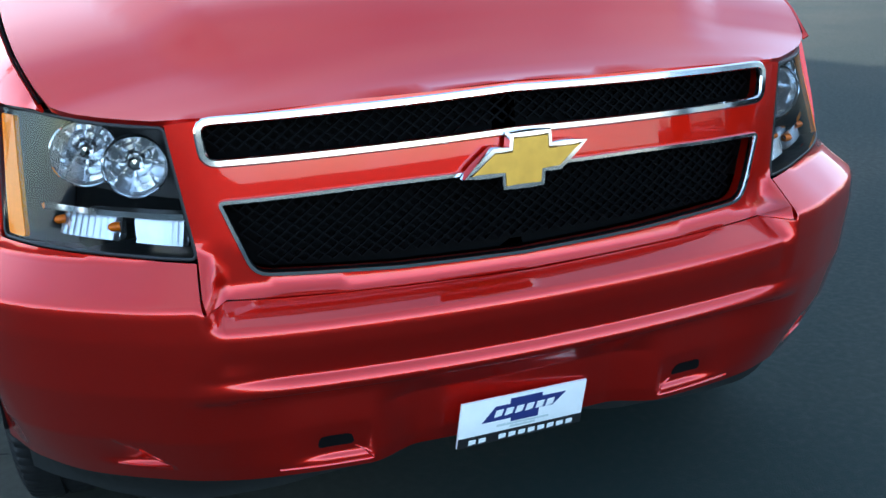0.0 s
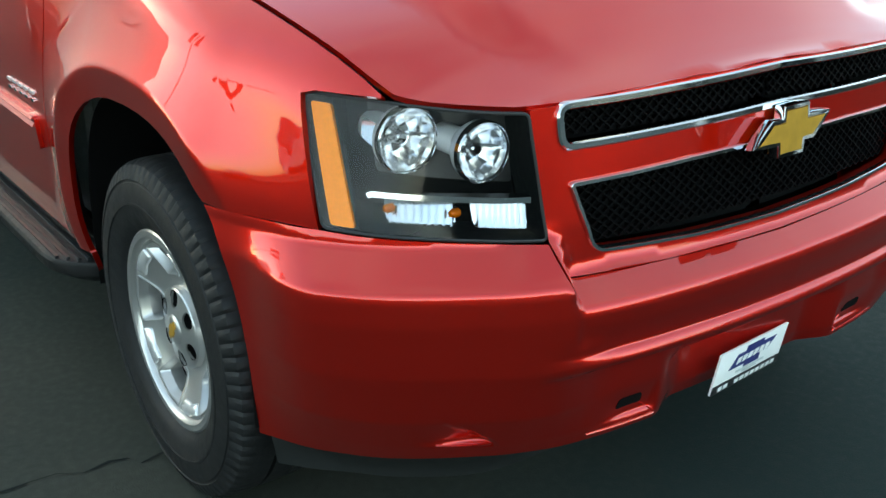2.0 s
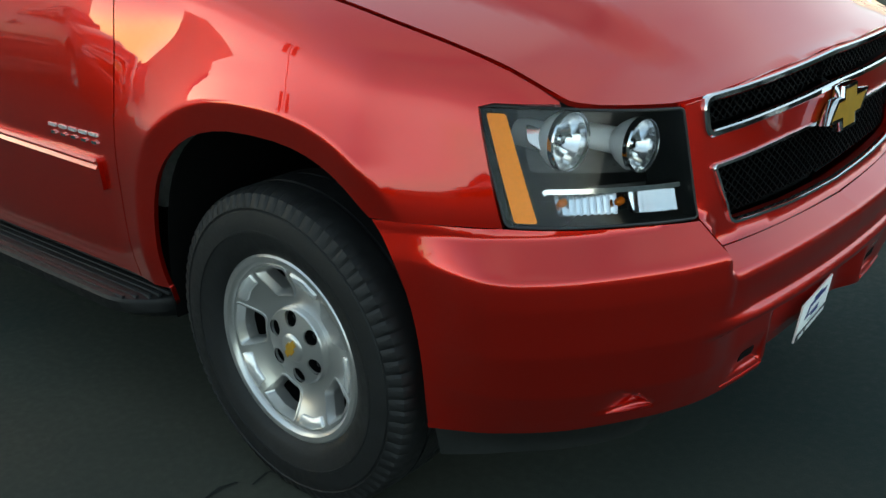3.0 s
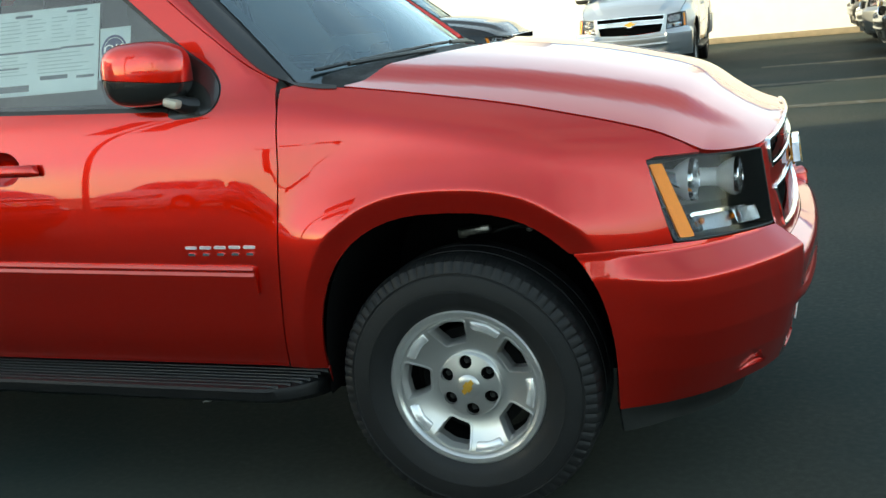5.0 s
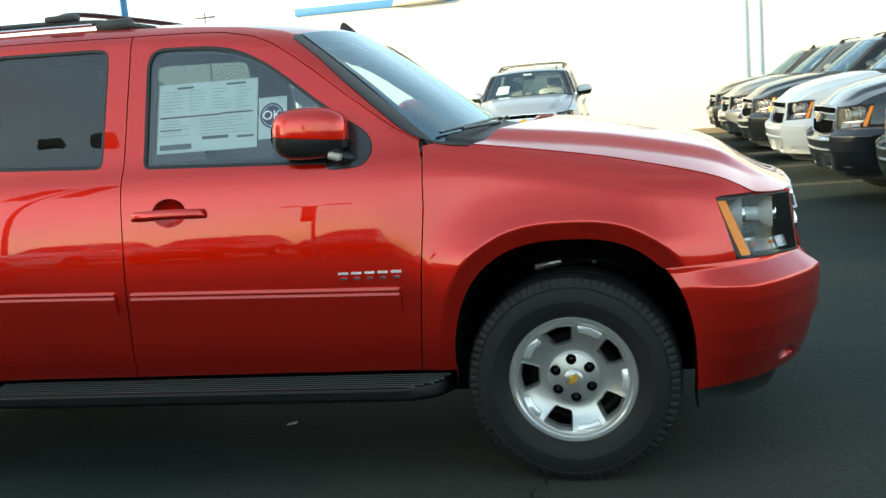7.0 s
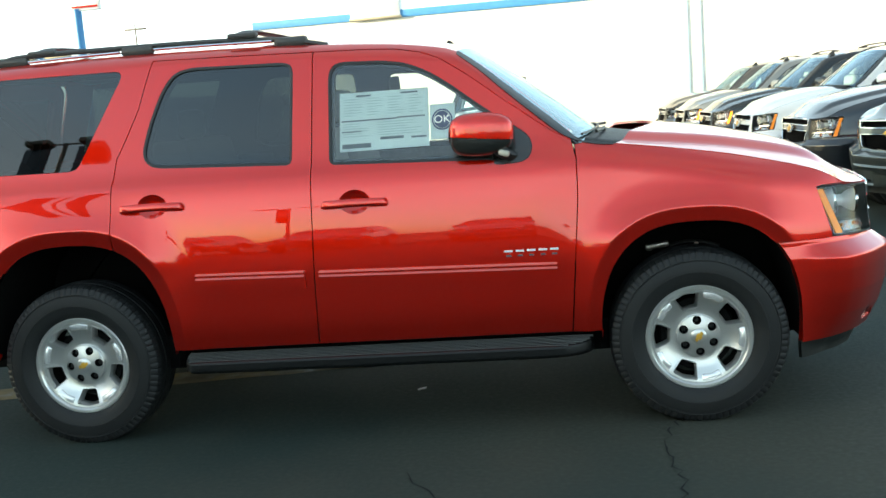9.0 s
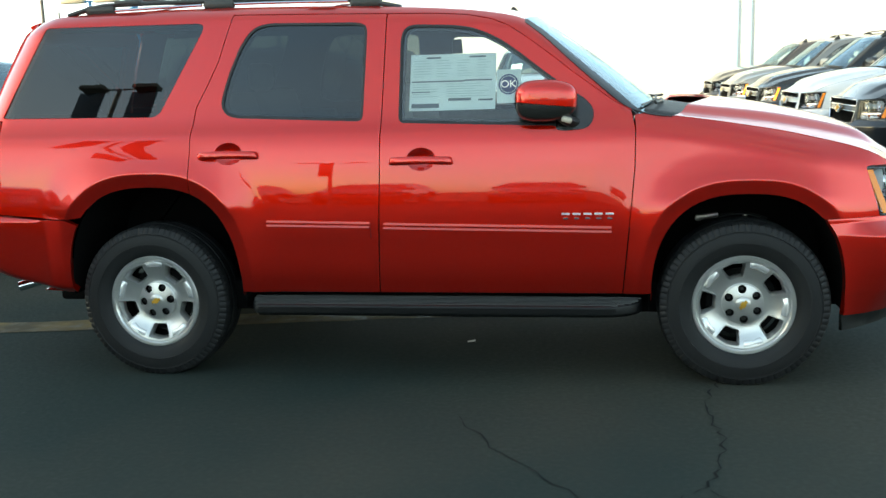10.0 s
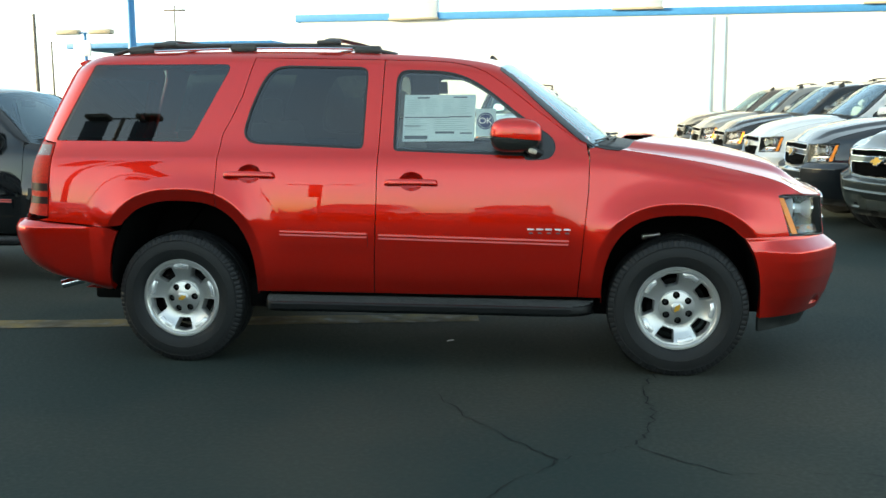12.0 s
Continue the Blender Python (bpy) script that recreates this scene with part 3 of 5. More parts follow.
def make_wheel(parent, x, y, spin, lug_turn, outward):
    """A tyre on a five-window alloy wheel; outward: -1 right, 1 left."""
    w = new("wheel", None)
    w.parent = parent
    w.matrix_basis = pose(x, y, 0.392, 0, 0, 0 if outward < 0 else 180)
    R, n = 0.400, 320
    prof = [(0.222, -0.095), (0.240, -0.105), (0.248, -0.114), (0.262, -0.122), (0.275, -0.126), (0.300, -0.132), (0.3005, -0.1345), (0.306, -0.1345), (0.3065, -0.133), (0.330, -0.132), (0.350, -0.127), (0.352, -0.124), (0.356, -0.124), (0.358, -0.1265),
            (0.372, -0.122), (R - 0.011, -0.113), (R - 0.003, -0.098), (R, -0.075), (R, -0.040), (R, -0.038), (R - 0.009, -0.037), (R - 0.009, -0.029), (R, -0.028), (R + 0.001, 0.028), (R - 0.009, 0.029), (R - 0.009, 0.037), (R, 0.038), (R, 0.075), (R - 0.004, 0.1), (0.355, 0.128), (0.30, 0.133), (0.232, 0.112), (0.222, 0.09)]
    v, f = lathe(prof, n)
    v = np.array(v)
    k = len(prof)
    for i in range(n):
        for j in range(14, 17):        # grooves between the shoulder blocks
            if i % 4 == 0:
                p = v[i * k + j]
                p[0] *= 1 - 0.007
                p[2] *= 1 - 0.007
                p[1] += 0.004
    v[:, 2] = np.maximum(v[:, 2], -0.392)      # pressed flat where it stands
    part("tyre", (v, f), TYRE, w, sharp=24)
    face_prof = curve1([(0.09, 0.0615), (0.10, 0.061), (0.115, 0.062), (0.13, 0.065), (0.15, 0.071), (0.17, 0.080), (0.185, 0.0875), (0.20, 0.093), (0.215, 0.096)])
    hub_prof = curve1([(0, 0.090), (0.02, 0.090), (0.04, 0.0885), (0.06, 0.085), (0.08, 0.081), (0.1, 0.077)])

    def hub(a, b):
        return np.stack([a, -hub_prof(np.sqrt(np.asarray(a) ** 2 + np.asarray(b) ** 2)), b], -1)

    def face(a, b, off=0.0):
        r = np.sqrt(np.asarray(a) ** 2 + np.asarray(b) ** 2)
        return np.stack([a, -(face_prof(r) + off), b], -1)

    def polar(r, deg):
        return (r * math.cos(radians(deg)), r * math.sin(radians(deg)))

    def window(c, r0, r1, a0, a1, rad):
        return rounded([polar(r0, c - a0), polar((r0 + r1) / 2, c - (a0 + a1) / 2 - 0.6), polar(r1, c - a1), polar(r1 + 0.004, c), polar(r1, c + a1), polar((r0 + r1) / 2, c + (a0 + a1) / 2 + 0.6), polar(r0, c + a0), polar(r0 - 0.002, c)], rad, 3)

    mouths, throats, pads = [], [], []
    for i in range(5):
        c = spin + 72 * i
        mouths.append(window(c, 0.130, 0.204, 14.5, 17.0, 0.010))
        throats.append(window(c, 0.1375, 0.1965, 12.6, 14.6, 0.008))
        c += 36
        pads.append(rounded([polar(0.178, c - 12.5), polar(0.205, c - 13.5), polar(0.209, c), polar(0.205, c + 13.5), polar(0.178, c + 12.5), polar(0.181, c)], 0.006, 3))
    lugs = [polar(0.0735, lug_turn + 60 * i) for i in range(6)]
    lug_holes = [[(lx + 0.0200 * math.cos(t), lz + 0.0200 * math.sin(t)) for t in np.linspace(0, 2 * math.pi, 16, endpoint=False)] for lx, lz in lugs]
    ring = [polar(0.214, d) for d in np.linspace(0, 360, 72, endpoint=False)]
    rim = part("rim", join(panel(ring, face, mouths + [[polar(0.094, d) for d in np.linspace(0, 360, 48, endpoint=False)]], 0.0065, 0.006), lathe([(0.2135, -0.094), (0.2145, -0.099), (0.217, -0.104), (0.223, -0.109), (0.236, -0.110), (0.2415, -0.105), (0.2415, -0.09)], 72)), ALLOY, w, "silver alloy rim with five windows", 30)
    disc = [polar(0.0945, d) for d in np.linspace(0, 360, 48, endpoint=False)]
    part("hub_disc", join(panel(disc, hub, lug_holes, 0.010, 0.006), lathe([(0.0945, -0.0785), (0.0975, -0.0755), (0.0995, -0.058)], 48)), ALLOY, rim)
    for m, t in zip(mouths, throats):
        # sloping walls from each mouth down to the opening
        a = face(*np.array(m).T)
        b = face(*np.array(t).T, -0.020)
        d = b + np.array((0, 0.03, 0))
        q = len(a)
        part("window_wall", (np.vstack([a, b, b, d]), [(i, (i + 1) % q, q + (i + 1) % q, q + i) for i in range(q)] + [(2 * q + i, 2 * q + (i + 1) % q, 3 * q + (i + 1) % q, 3 * q + i) for i in range(q)]), ALLOY, rim, sharp=30)
    for p in pads:
        # a flat raised block with bevelled sides
        q = np.array(p)
        k = len(q)
        rings = [face(*q.T, -0.004), face(*q.T, 0.0035), face(*inset(q, 0.003).T, 0.0065)]
        part("spoke_pad", (np.vstack(rings), [(a * k + i, a * k + (i + 1) % k, a * k + k + (i + 1) % k, a * k + k + i) for a in (0, 1) for i in range(k)] + [tuple(range(2 * k, 3 * k))]), BRIGHT, rim, sharp=50)
    for m in mouths:
        pp, nn = trim_path(inset(np.array(m), -0.0035), face, 0.012)
        part("window_ridge", sweep(pp, [(-0.0035, -0.004), (-0.002, 0.003), (0.002, 0.003), (0.0035, -0.004)][::-1], nn, True), ALLOY, rim)
    # barrel, disc and lug cups coloured near black in place of shade behind the face
    part("barrel", lathe([(0.214, -0.09), (0.205, -0.05), (0.20, 0.05), (0.215, 0.1)], 48), RECESSBLACK, w)
    part("brake_disc", lathe([(0.0, -0.02), (0.165, -0.02), (0.168, -0.016), (0.168, 0.0), (0.0, 0.0)], 40), RECESSBLACK, w)
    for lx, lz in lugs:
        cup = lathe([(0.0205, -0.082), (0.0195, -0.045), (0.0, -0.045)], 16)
        part("lug_cup", (np.array(cup[0]) + np.array((lx, 0, lz)), cup[1]), RECESSBLACK, w)
        g = lathe([(0.0, -0.068), (0.008, -0.068), (0.0105, -0.065), (0.011, -0.05)], 6)
        part("lug_nut", (np.array(g[0]) + np.array((lx, 0, lz)), g[1]), BLACKPLASTIC, w)
    part("hub_cap", lathe([(0.0, -0.0965), (0.015, -0.0962), (0.026, -0.0945), (0.034, -0.0915), (0.037, -0.088), (0.037, -0.082)], 32), ALLOY, w)
    q = 0.021
    bow = [(-q, -0.006), (-q * 0.42, -0.006), (-q * 0.42, -0.011), (q * 0.3, -0.011), (q * 0.38, -0.006), (q * 0.85, -0.006), (q, 0.006), (q * 0.42, 0.006), (q * 0.42, 0.011), (-q * 0.3, 0.011), (-q * 0.38, 0.006), (-q * 0.85, 0.006)]
    tilt = radians(lug_turn + 16)
    bow = [(1.25 * (a * math.cos(tilt) - b * math.sin(tilt)), 1.25 * (a * math.sin(tilt) + b * math.cos(tilt))) for a, b in bow]
    part("cap_emblem", panel(bow, lambda a, b: np.stack([a, 0 * a - 0.0985, b], -1), (), 0.02, 0.006), GOLD, w)
    return w


def bowtie(w, h):
    """A slanted cross, the emblem's outline."""
    a, b, c = w / 2, h / 2, w * 0.17
    s = 0.045
    return [(-a, -b * 0.42), (-c - 0.006, -b * 0.42), (-c - 0.006, -b), (c - s * 0.3, -b), (c - s * 0.3 + 0.004, -b * 0.42), (a - s, -b * 0.42), (a, b * 0.42), (c + 0.006, b * 0.42), (c + 0.006, b), (-c + s * 0.3, b), (-c + s * 0.3 - 0.004, b * 0.42), (-a + s, b * 0.42)]


def make_headlamp(parent):
    uo_t, uo_b, ui_t, ui_b = -u_of_x(0.549), -u_of_x(0.600), -u_of_y(0.604), -u_of_y(0.572)
    outline = rounded([(uo_t, 1.022), (uo_b, 0.800), (ui_b, 0.778), (ui_t, 0.999)], [0.02, 0.012, 0.012, 0.01], 4)
    hull = new("headlamp", None)
    hull.parent = parent

    def pt(s, v):
        """s: 0 at the outer end, 1 at the inner; v: 0 foot, 1 head."""
        u = (uo_b + (ui_b - uo_b) * s) * (1 - v) + (uo_t + (ui_t - uo_t) * s) * v
        z = (0.800 + (0.778 - 0.800) * s) * (1 - v) + (1.022 + (0.999 - 1.022) * s) * v
        return u, z

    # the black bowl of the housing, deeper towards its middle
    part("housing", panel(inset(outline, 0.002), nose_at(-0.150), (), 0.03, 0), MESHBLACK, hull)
    p0, n0 = trim_path(outline, nose_at(0.0), 0.02)
    m = len(p0)
    wall = np.vstack([p0 - 0.004 * n0, p0 - 0.150 * n0])
    part("housing_wall", (wall, [(i, (i + 1) % m, m + (i + 1) % m, m + i) for i in range(m)]), BLACKPLASTIC, hull)
    part("lens", panel(inset(outline, 0.003), nose_at(0.001), (), 0.03, 0), CLEAR, hull, "clear polished lens").visible_shadow = False
    part("lens_seal", trim(outline, nose_at(0.0), 0.0055, 0.0015), SEAL, hull)
    amb = [pt(0.045, 0.94), pt(0.045, 0.035), pt(0.158, 0.035), pt(0.140, 0.94)]
    part("side_marker", panel(rounded(amb, 0.006, 3), nose_at(0.0022), (), 0.02, 0.01), AMBER, hull, "amber side marker lens")
    part("lamp_bezel", panel(rounded([pt(0.17, 0.96), pt(0.17, 0.30), pt(0.97, 0.30), pt(0.97, 0.96)], 0.01, 3), nose_at(-0.128), (), 0.02, 0.02), LAMPGREY, hull)
    # added plate, no real lamp part: makes the white sky glint beside the bowl
    part("side_reflector", panel(rounded([pt(0.215, 0.80), pt(0.205, 0.66), pt(0.30, 0.56), pt(0.30, 0.76)], 0.008, 3), lambda u, z: nose(u, z, -0.045 - 0.35 * (z - 0.93)), (), 0.02, 0.01), LAMPBOWL, hull)
    for s, r in ((0.40, 0.058), (0.765, 0.052)):
        u, z = pt(s, 0.66)
        c = nose(u, z, -0.072 if s < 0.5 else -0.045)
        aim = Vector((1, -0.06, 0.0)).normalized()
        m4 = Matrix.Translation(tuple(c)) @ aim.to_track_quat("-Y", "Z").to_matrix().to_4x4()
        bowl = [(r, -0.012), (r * 0.96, -0.014), (r * 0.93, 0.0), (r * 0.8, 0.018), (r * 0.55, 0.036), (r * 0.3, 0.044), (0.012, 0.046)]
        g = lathe(bowl, 40)
        vv = np.array(g[0])
        kk = len(bowl)
        for i in range(40):      # facets pressed into the reflector
            for j in range(3, 6):
                if (i // 5) % 2:
                    vv[i * kk + j][1] -= 0.005
        ref = part("reflector", moved((vv, g[1]), m4), LAMPBOWL, hull, "chrome reflector bowl", 12)
        part("bulb_shield", moved(lathe([(0.0, 0.0), (0.008, 0.001), (0.0125, 0.006), (0.0135, 0.02), (0.0135, 0.04)], 20), m4), CHROME, ref)
        part("reflector_barrel", moved(lathe([(r * 1.05, -0.008), (r * 1.0, 0.006), (r * 0.80, 0.026), (r * 0.52, 0.043), (r * 0.50, 0.11)], 40), m4), BARREL, ref)
        part("reflector_ring", moved(lathe([(r * 0.985, -0.018), (r * 1.0, -0.021), (r * 1.05, -0.018), (r * 1.06, -0.008)], 40), m4), CHROME, ref)
    # the lower lamp
    bar, n1 = trim_path([pt(0.22, 0.255), pt(0.24, 0.275), pt(0.5, 0.285), pt(0.97, 0.30)], nose_at(-0.02), 0.03, False)
    part("chrome_bar", sweep(bar, [(-0.005, -0.03), (-0.005, 0.0), (0.005, 0.0), (0.005, -0.03)][::-1], n1), CHROME, hull)
    for s0, s1 in ((0.27, 0.60), (0.68, 0.95)):
        tray = part("indicator_tray", panel(rounded([pt(s0, 0.245), pt(s0, 0.05), pt(s1, 0.06), pt(s1, 0.265)], 0.012, 3), lambda u, z: nose(u, z, -0.034 - 0.3 * np.clip(z - 0.785, 0, 0.06)), (), 0.015, 0.02), FLUTE, hull)
        k = 9
        for i in range(k):
            s = s0 + 0.02 + (s1 - s0 - 0.04) * i / (k - 1)
            rib, n2 = trim_path([pt(s, 0.06), pt(s + 0.022, 0.24)], lambda u, z: nose(u, z, -0.024 - 0.3 * np.clip(z - 0.785, 0, 0.06)), 0.03, False)
            part("flute", sweep(rib, [(-0.005, -0.012), (0, 0.003), (0.005, -0.012)][::-1], n2), FLUTE, tray)
    for s in (0.30, 0.60):
        u, z = pt(s, 0.17)
        part("indicator_bulb", (lambda g: (np.array(g[0]) + nose(u, z, -0.028), g[1]))(lathe([(0.0, -0.010), (0.005, -0.008), (0.008, -0.003), (0.008, 0.010)], 12)), BULB, hull)
    return hull


def mirrored_copy(ob, parent):
    """The same part with its pieces on the other flank, as meshes of its own."""
    twin = new(ob.name.split(".")[0], None)
    twin.parent = parent
    todo = [(c, twin) for c in ob.children]
    while todo:
        src, dad = todo.pop(0)
        me = src.data.copy()
        if "custom_normal" in me.attributes:
            me.attributes.remove(me.attributes["custom_normal"])
        me.transform(Matrix.Diagonal((1, -1, 1, 1)))
        me.flip_normals()
        o = new(src.name.split(".")[0], me)
        o.parent = dad
        o.visible_shadow = src.visible_shadow
        if "label" in src:
            tagged(o, src["label"])
        todo += [(c, o) for c in src.children]
    return twin


def make_grille(parent):
    uu = lambda y: u_of_y(y)
    up = rounded([(uu(-0.545), 0.937), (0.0, 0.951), (uu(0.545), 0.937), (uu(0.552), 1.006), (0.0, 1.024), (uu(-0.552), 1.006)], [0.022, 0, 0.022, 0.022, 0, 0.022], 4)
    low_pts = [(uu(-0.483), 0.748), (uu(-0.24), 0.735), (0.0, 0.730), (uu(0.24), 0.735), (uu(0.483), 0.748), (uu(0.528), 0.872), (uu(0.25), 0.882), (0.0, 0.885), (uu(-0.25), 0.882), (uu(-0.528), 0.872)]
    low = rounded(low_pts, [0.025, 0, 0, 0, 0.025, 0.008, 0, 0, 0, 0.008], 4)
    sur = [(uu(-0.556), 0.706), (uu(-0.3), 0.702), (0.0, 0.70), (uu(0.3), 0.702), (uu(0.556), 0.706), (uu(0.570), 0.776), (uu(0.602), 1.004), (uu(0.3), 1.028), (0.0, 1.034), (uu(-0.3), 1.028), (uu(-0.602), 1.004), (uu(-0.570), 0.776)]
    g = part("grille_surround", panel(sur, nose_at(0.0), [up, low], 0.025, 0.03), RED, parent)
    part("upper_grille_trim", trim(up, nose_at(0.0), 0.015, 0.008), CHROME, g, "bright chrome frame")
    part("lower_grille_trim", trim(low, nose_at(0.0), 0.010, 0.008), CHROME, g, "bright chrome frame")
    for nm, o in (("upper_grille_mesh", up), ("lower_grille_mesh", low)):
        # near-black sheet stands in for the shaded depth behind the bars
        back = part(nm, panel(inset(o, -0.004), nose_at(-0.055), (), 0.05, 0), RECESSBLACK, g)
        # crossing bars of the mesh
        geos = []
        lo, hi = o.min(0), o.max(0)
        pitch, slope = 0.026, 0.75
        span = (hi[1] - lo[1]) / slope
        for sgn in (1, -1):
            u0 = lo[0] - span
            while u0 < hi[0] + span:
                a = np.array([(u0 + (t * span if sgn > 0 else span - t * span), lo[1] + t * (hi[1] - lo[1])) for t in np.linspace(0, 1, 9)])
                ok = inside(a, o)
                run = a[ok]
                if len(run) >= 2:
                    p, n = trim_path(run, nose_at(-0.034), 0.05, False)
                    geos.append(sweep(p, [(-0.0015, -0.008), (-0.0015, 0.0), (0.0015, 0.0), (0.0015, -0.008)][::-1], n))
                u0 += pitch
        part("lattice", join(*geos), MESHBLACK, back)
    z0 = 0.902
    em = bowtie(0.212, 0.082)
    em = [(a + 0.004, b + z0) for a, b in em]
    e = part("emblem", panel(em, nose_at(0.034), (), 0.03, 0.03), GOLD, g, "gold cross-shaped emblem")
    part("emblem_rim", trim(inset(em, -0.004), nose_at(0.018), 0.013, 0.016, 0.03), CHROME, e)
    return g


HANDLES = {"front_door": (-1.522, 1.112), "rear_door": (-2.495, 1.153)}


def make_suv(name):
    """A large sport-utility vehicle, built once."""
    car = new(name, None)

    # sheet metal of the flanks
    gap = 0.0025
    doors = []
    for outline, hole, glass_line, gm, nm in ((FDOOR, FWIN, FGLASS, SIDEGLASS, "front_door"), (RDOOR, RWIN, inset(RWIN, 0.013), TINTGLASS, "rear_door")):
        hx, hz = HANDLES[nm]
        cup = [(hx + 0.072 * math.cos(t), hz + 0.056 * math.sin(t)) for t in np.linspace(0, 2 * math.pi, 32, endpoint=False)]
        pair = both(nm, panel(inset(outline, gap), side, [hole, cup], 0.022, 0.03, 0.02, lip_lines(ARCH_R) if nm == "rear_door" else ()), RED, car)
        doors.append(pair)
        seal = trim(inset(hole, 0.004), flank(-0.004), 0.018, 0.003)
        pane = panel(glass_line, flank(-0.010), (), 0.06, 0)
        ring = panel(inset(hole, -0.003), flank(-0.014), [inset(np.array(glass_line), 0.006)], 0.04, 0)
        for ob, mir in zip(pair, (False, True)):
            f = flipped if mir else (lambda q: q)
            part("window_seal", f(seal), SEAL, ob)
            part("window_frame", f(ring), SEAL, ob)
            part("pane", f(pane), gm, ob).visible_shadow = False
    quarter = both("quarter_panel", panel(inset(quarter_outline(), gap * 0.6), side, [QWIN], 0.022, 0.03, 0.02, lip_lines(ARCH_R)), RED, car)

    def quarter_glass(x, z):
        """The fixed rear side glass, gently and evenly rounded."""
        even = half_width(-3.0, 1.5) - 0.318 * (z - 1.5) - 0.045 * (z - 1.5) ** 2
        return side(x, z, even - half_width(-3.0 + 0 * z, z) - 0.004)
    for ob, mir in zip(quarter, (False, True)):
        f = flipped if mir else (lambda q: q)
        part("pane", f(panel(inset(QWIN, 0.002), quarter_glass, (), 0.06, 0)), TINTGLASS, ob, "dark tinted glass").visible_shadow = False
    both("front_fender", panel(inset(fender_outline(), gap), side, (), 0.017, 0.014, 0.016, lip_lines(ARCH_F)), RED, car)

    # door furniture
    for pair, (hx, hz) in zip(doors, ((-1.522, 1.112), (-2.495, 1.153))):
        for ob, mir in zip(pair, (False, True)):
            f = flipped if mir else (lambda q: q)
            cup = [(hx + 0.072 * math.cos(t), hz + 0.056 * math.sin(t)) for t in np.linspace(0, 2 * math.pi, 32, endpoint=False)]

            def bowl(x, z, hx=hx, hz=hz):
                r = np.sqrt(((np.asarray(x) - hx) / 0.072) ** 2 + ((np.asarray(z) - hz) / 0.056) ** 2)
                p = side(x, z, 0.0)
                p[..., 1] += 0.034 * np.clip(1 - r**3, 0, 1)
                return p
            part("handle_recess", f(panel(cup, bowl, (), 0.014, 0)), RED, ob)
            path = [(hx - 0.145, hz - 0.006, 0.008), (hx - 0.135, hz - 0.005, 0.026), (hx - 0.09, hz - 0.002, 0.041), (hx, hz, 0.046), (hx + 0.09, hz - 0.002, 0.041), (hx + 0.135, hz - 0.005, 0.026), (hx + 0.145, hz - 0.006, 0.008)]
            p3 = np.array([(x, -(float(half_width(x, z)) + o), z) for x, z, o in smooth_line(path, 5)])
            prof = [(0.019 * math.copysign(abs(math.cos(t)) ** 0.7, math.cos(t)), 0.009 * math.sin(t)) for t in np.linspace(0, 2 * math.pi, 14, endpoint=False)]
            part("door_handle", f(sweep(p3, prof[::-1], up=(0, -1, 0.15))), RED, ob)

    def strip(x0, x1, z0, z1, ob_pair):
        o = [(x0, z0), (x1, z0 + (x1 - x0) * -0.021), (x1, z1 + (x1 - x0) * -0.021), (x0, z1)]
        for ob, mir in zip(ob_pair, (False, True)):
            f = flipped if mir else (lambda q: q)
            m = part("side_moulding", f(panel(rounded(o, 0.008, 3), flank(0.012), (), 0.05, 0.016)), RED, ob)
            for d, wdt in ((0.003, 0.007), (0.022, 0.009)):
                line = [(x0 + 0.004, z1 - d), (x1 - 0.004, z1 - d + (x1 - x0) * -0.021)]
                p, n = trim_path(line, flank(0.012), 0.05, False)
                part("bright_line", f(sweep(p, [(-wdt / 2, -0.002), (-wdt / 2, 0.0005), (wdt / 2, 0.007), (wdt / 2, -0.002)], n)), MOULDLINE, m)
    strip(-1.717, -0.613, 0.718, 0.806, doors[0])
    strip(-2.310, -1.780, 0.738, 0.822, doors[1])

    # mirrors on their black sail plates
    for ob, mir in zip(doors[0], (False, True)):
        f = flipped if mir else (lambda q: q)
        m = part("door_mirror", f(panel(SAIL, flank(0.004), (), 0.02, 0.03)), SHELLBLACK, ob)
        bm = bmesh.new()
        bmesh.ops.create_uvsphere(bm, u_segments=28, v_segments=18, radius=1.0)
        ve, fa = np.array([tuple(v.co) for v in bm.verts]), [tuple(v.index for v in q.verts) for q in bm.faces]
        bm.free()
        # a rounded box: broad across the vehicle, its glass side facing back
        w = np.sign(ve) * np.abs(ve) ** np.array([0.6, 0.7, 0.62])
        w[:, 2] *= 0.098 * (1 - 0.15 * step01(-0.2, 1.0, -w[:, 1] * 0.07))
        w *= np.array((0.145, 0.070, 1.0))
        w[:, 2] *= 1 - 0.10 * step01(0.0, 0.145, w[:, 0])
        w += np.array((-0.920, -0.9655, 1.377))
        for nm, keep, mt in (("mirror_cap", 1, RED), ("mirror_shell", -1, SHELLBLACK)):
            bm = bmesh.new()
            vs = [bm.verts.new(tuple(q)) for q in w]
            for q in fa:
                bm.faces.new([vs[i] for i in q])
            cut_at, cut_no = Vector((-0.92, -0.96, 1.360 - 0.002 * (keep < 0))), Vector((0.10, 0, 1))
            bmesh.ops.bisect_plane(bm, geom=bm.verts[:] + bm.edges[:] + bm.faces[:], plane_co=cut_at, plane_no=cut_no, clear_inner=keep > 0, clear_outer=keep < 0)
            bm.verts.index_update()
            half = np.array([tuple(v.co) for v in bm.verts]), [tuple(v.index for v in q.verts) for q in bm.faces]
            bm.free()
            part(nm, f(half), mt, m)
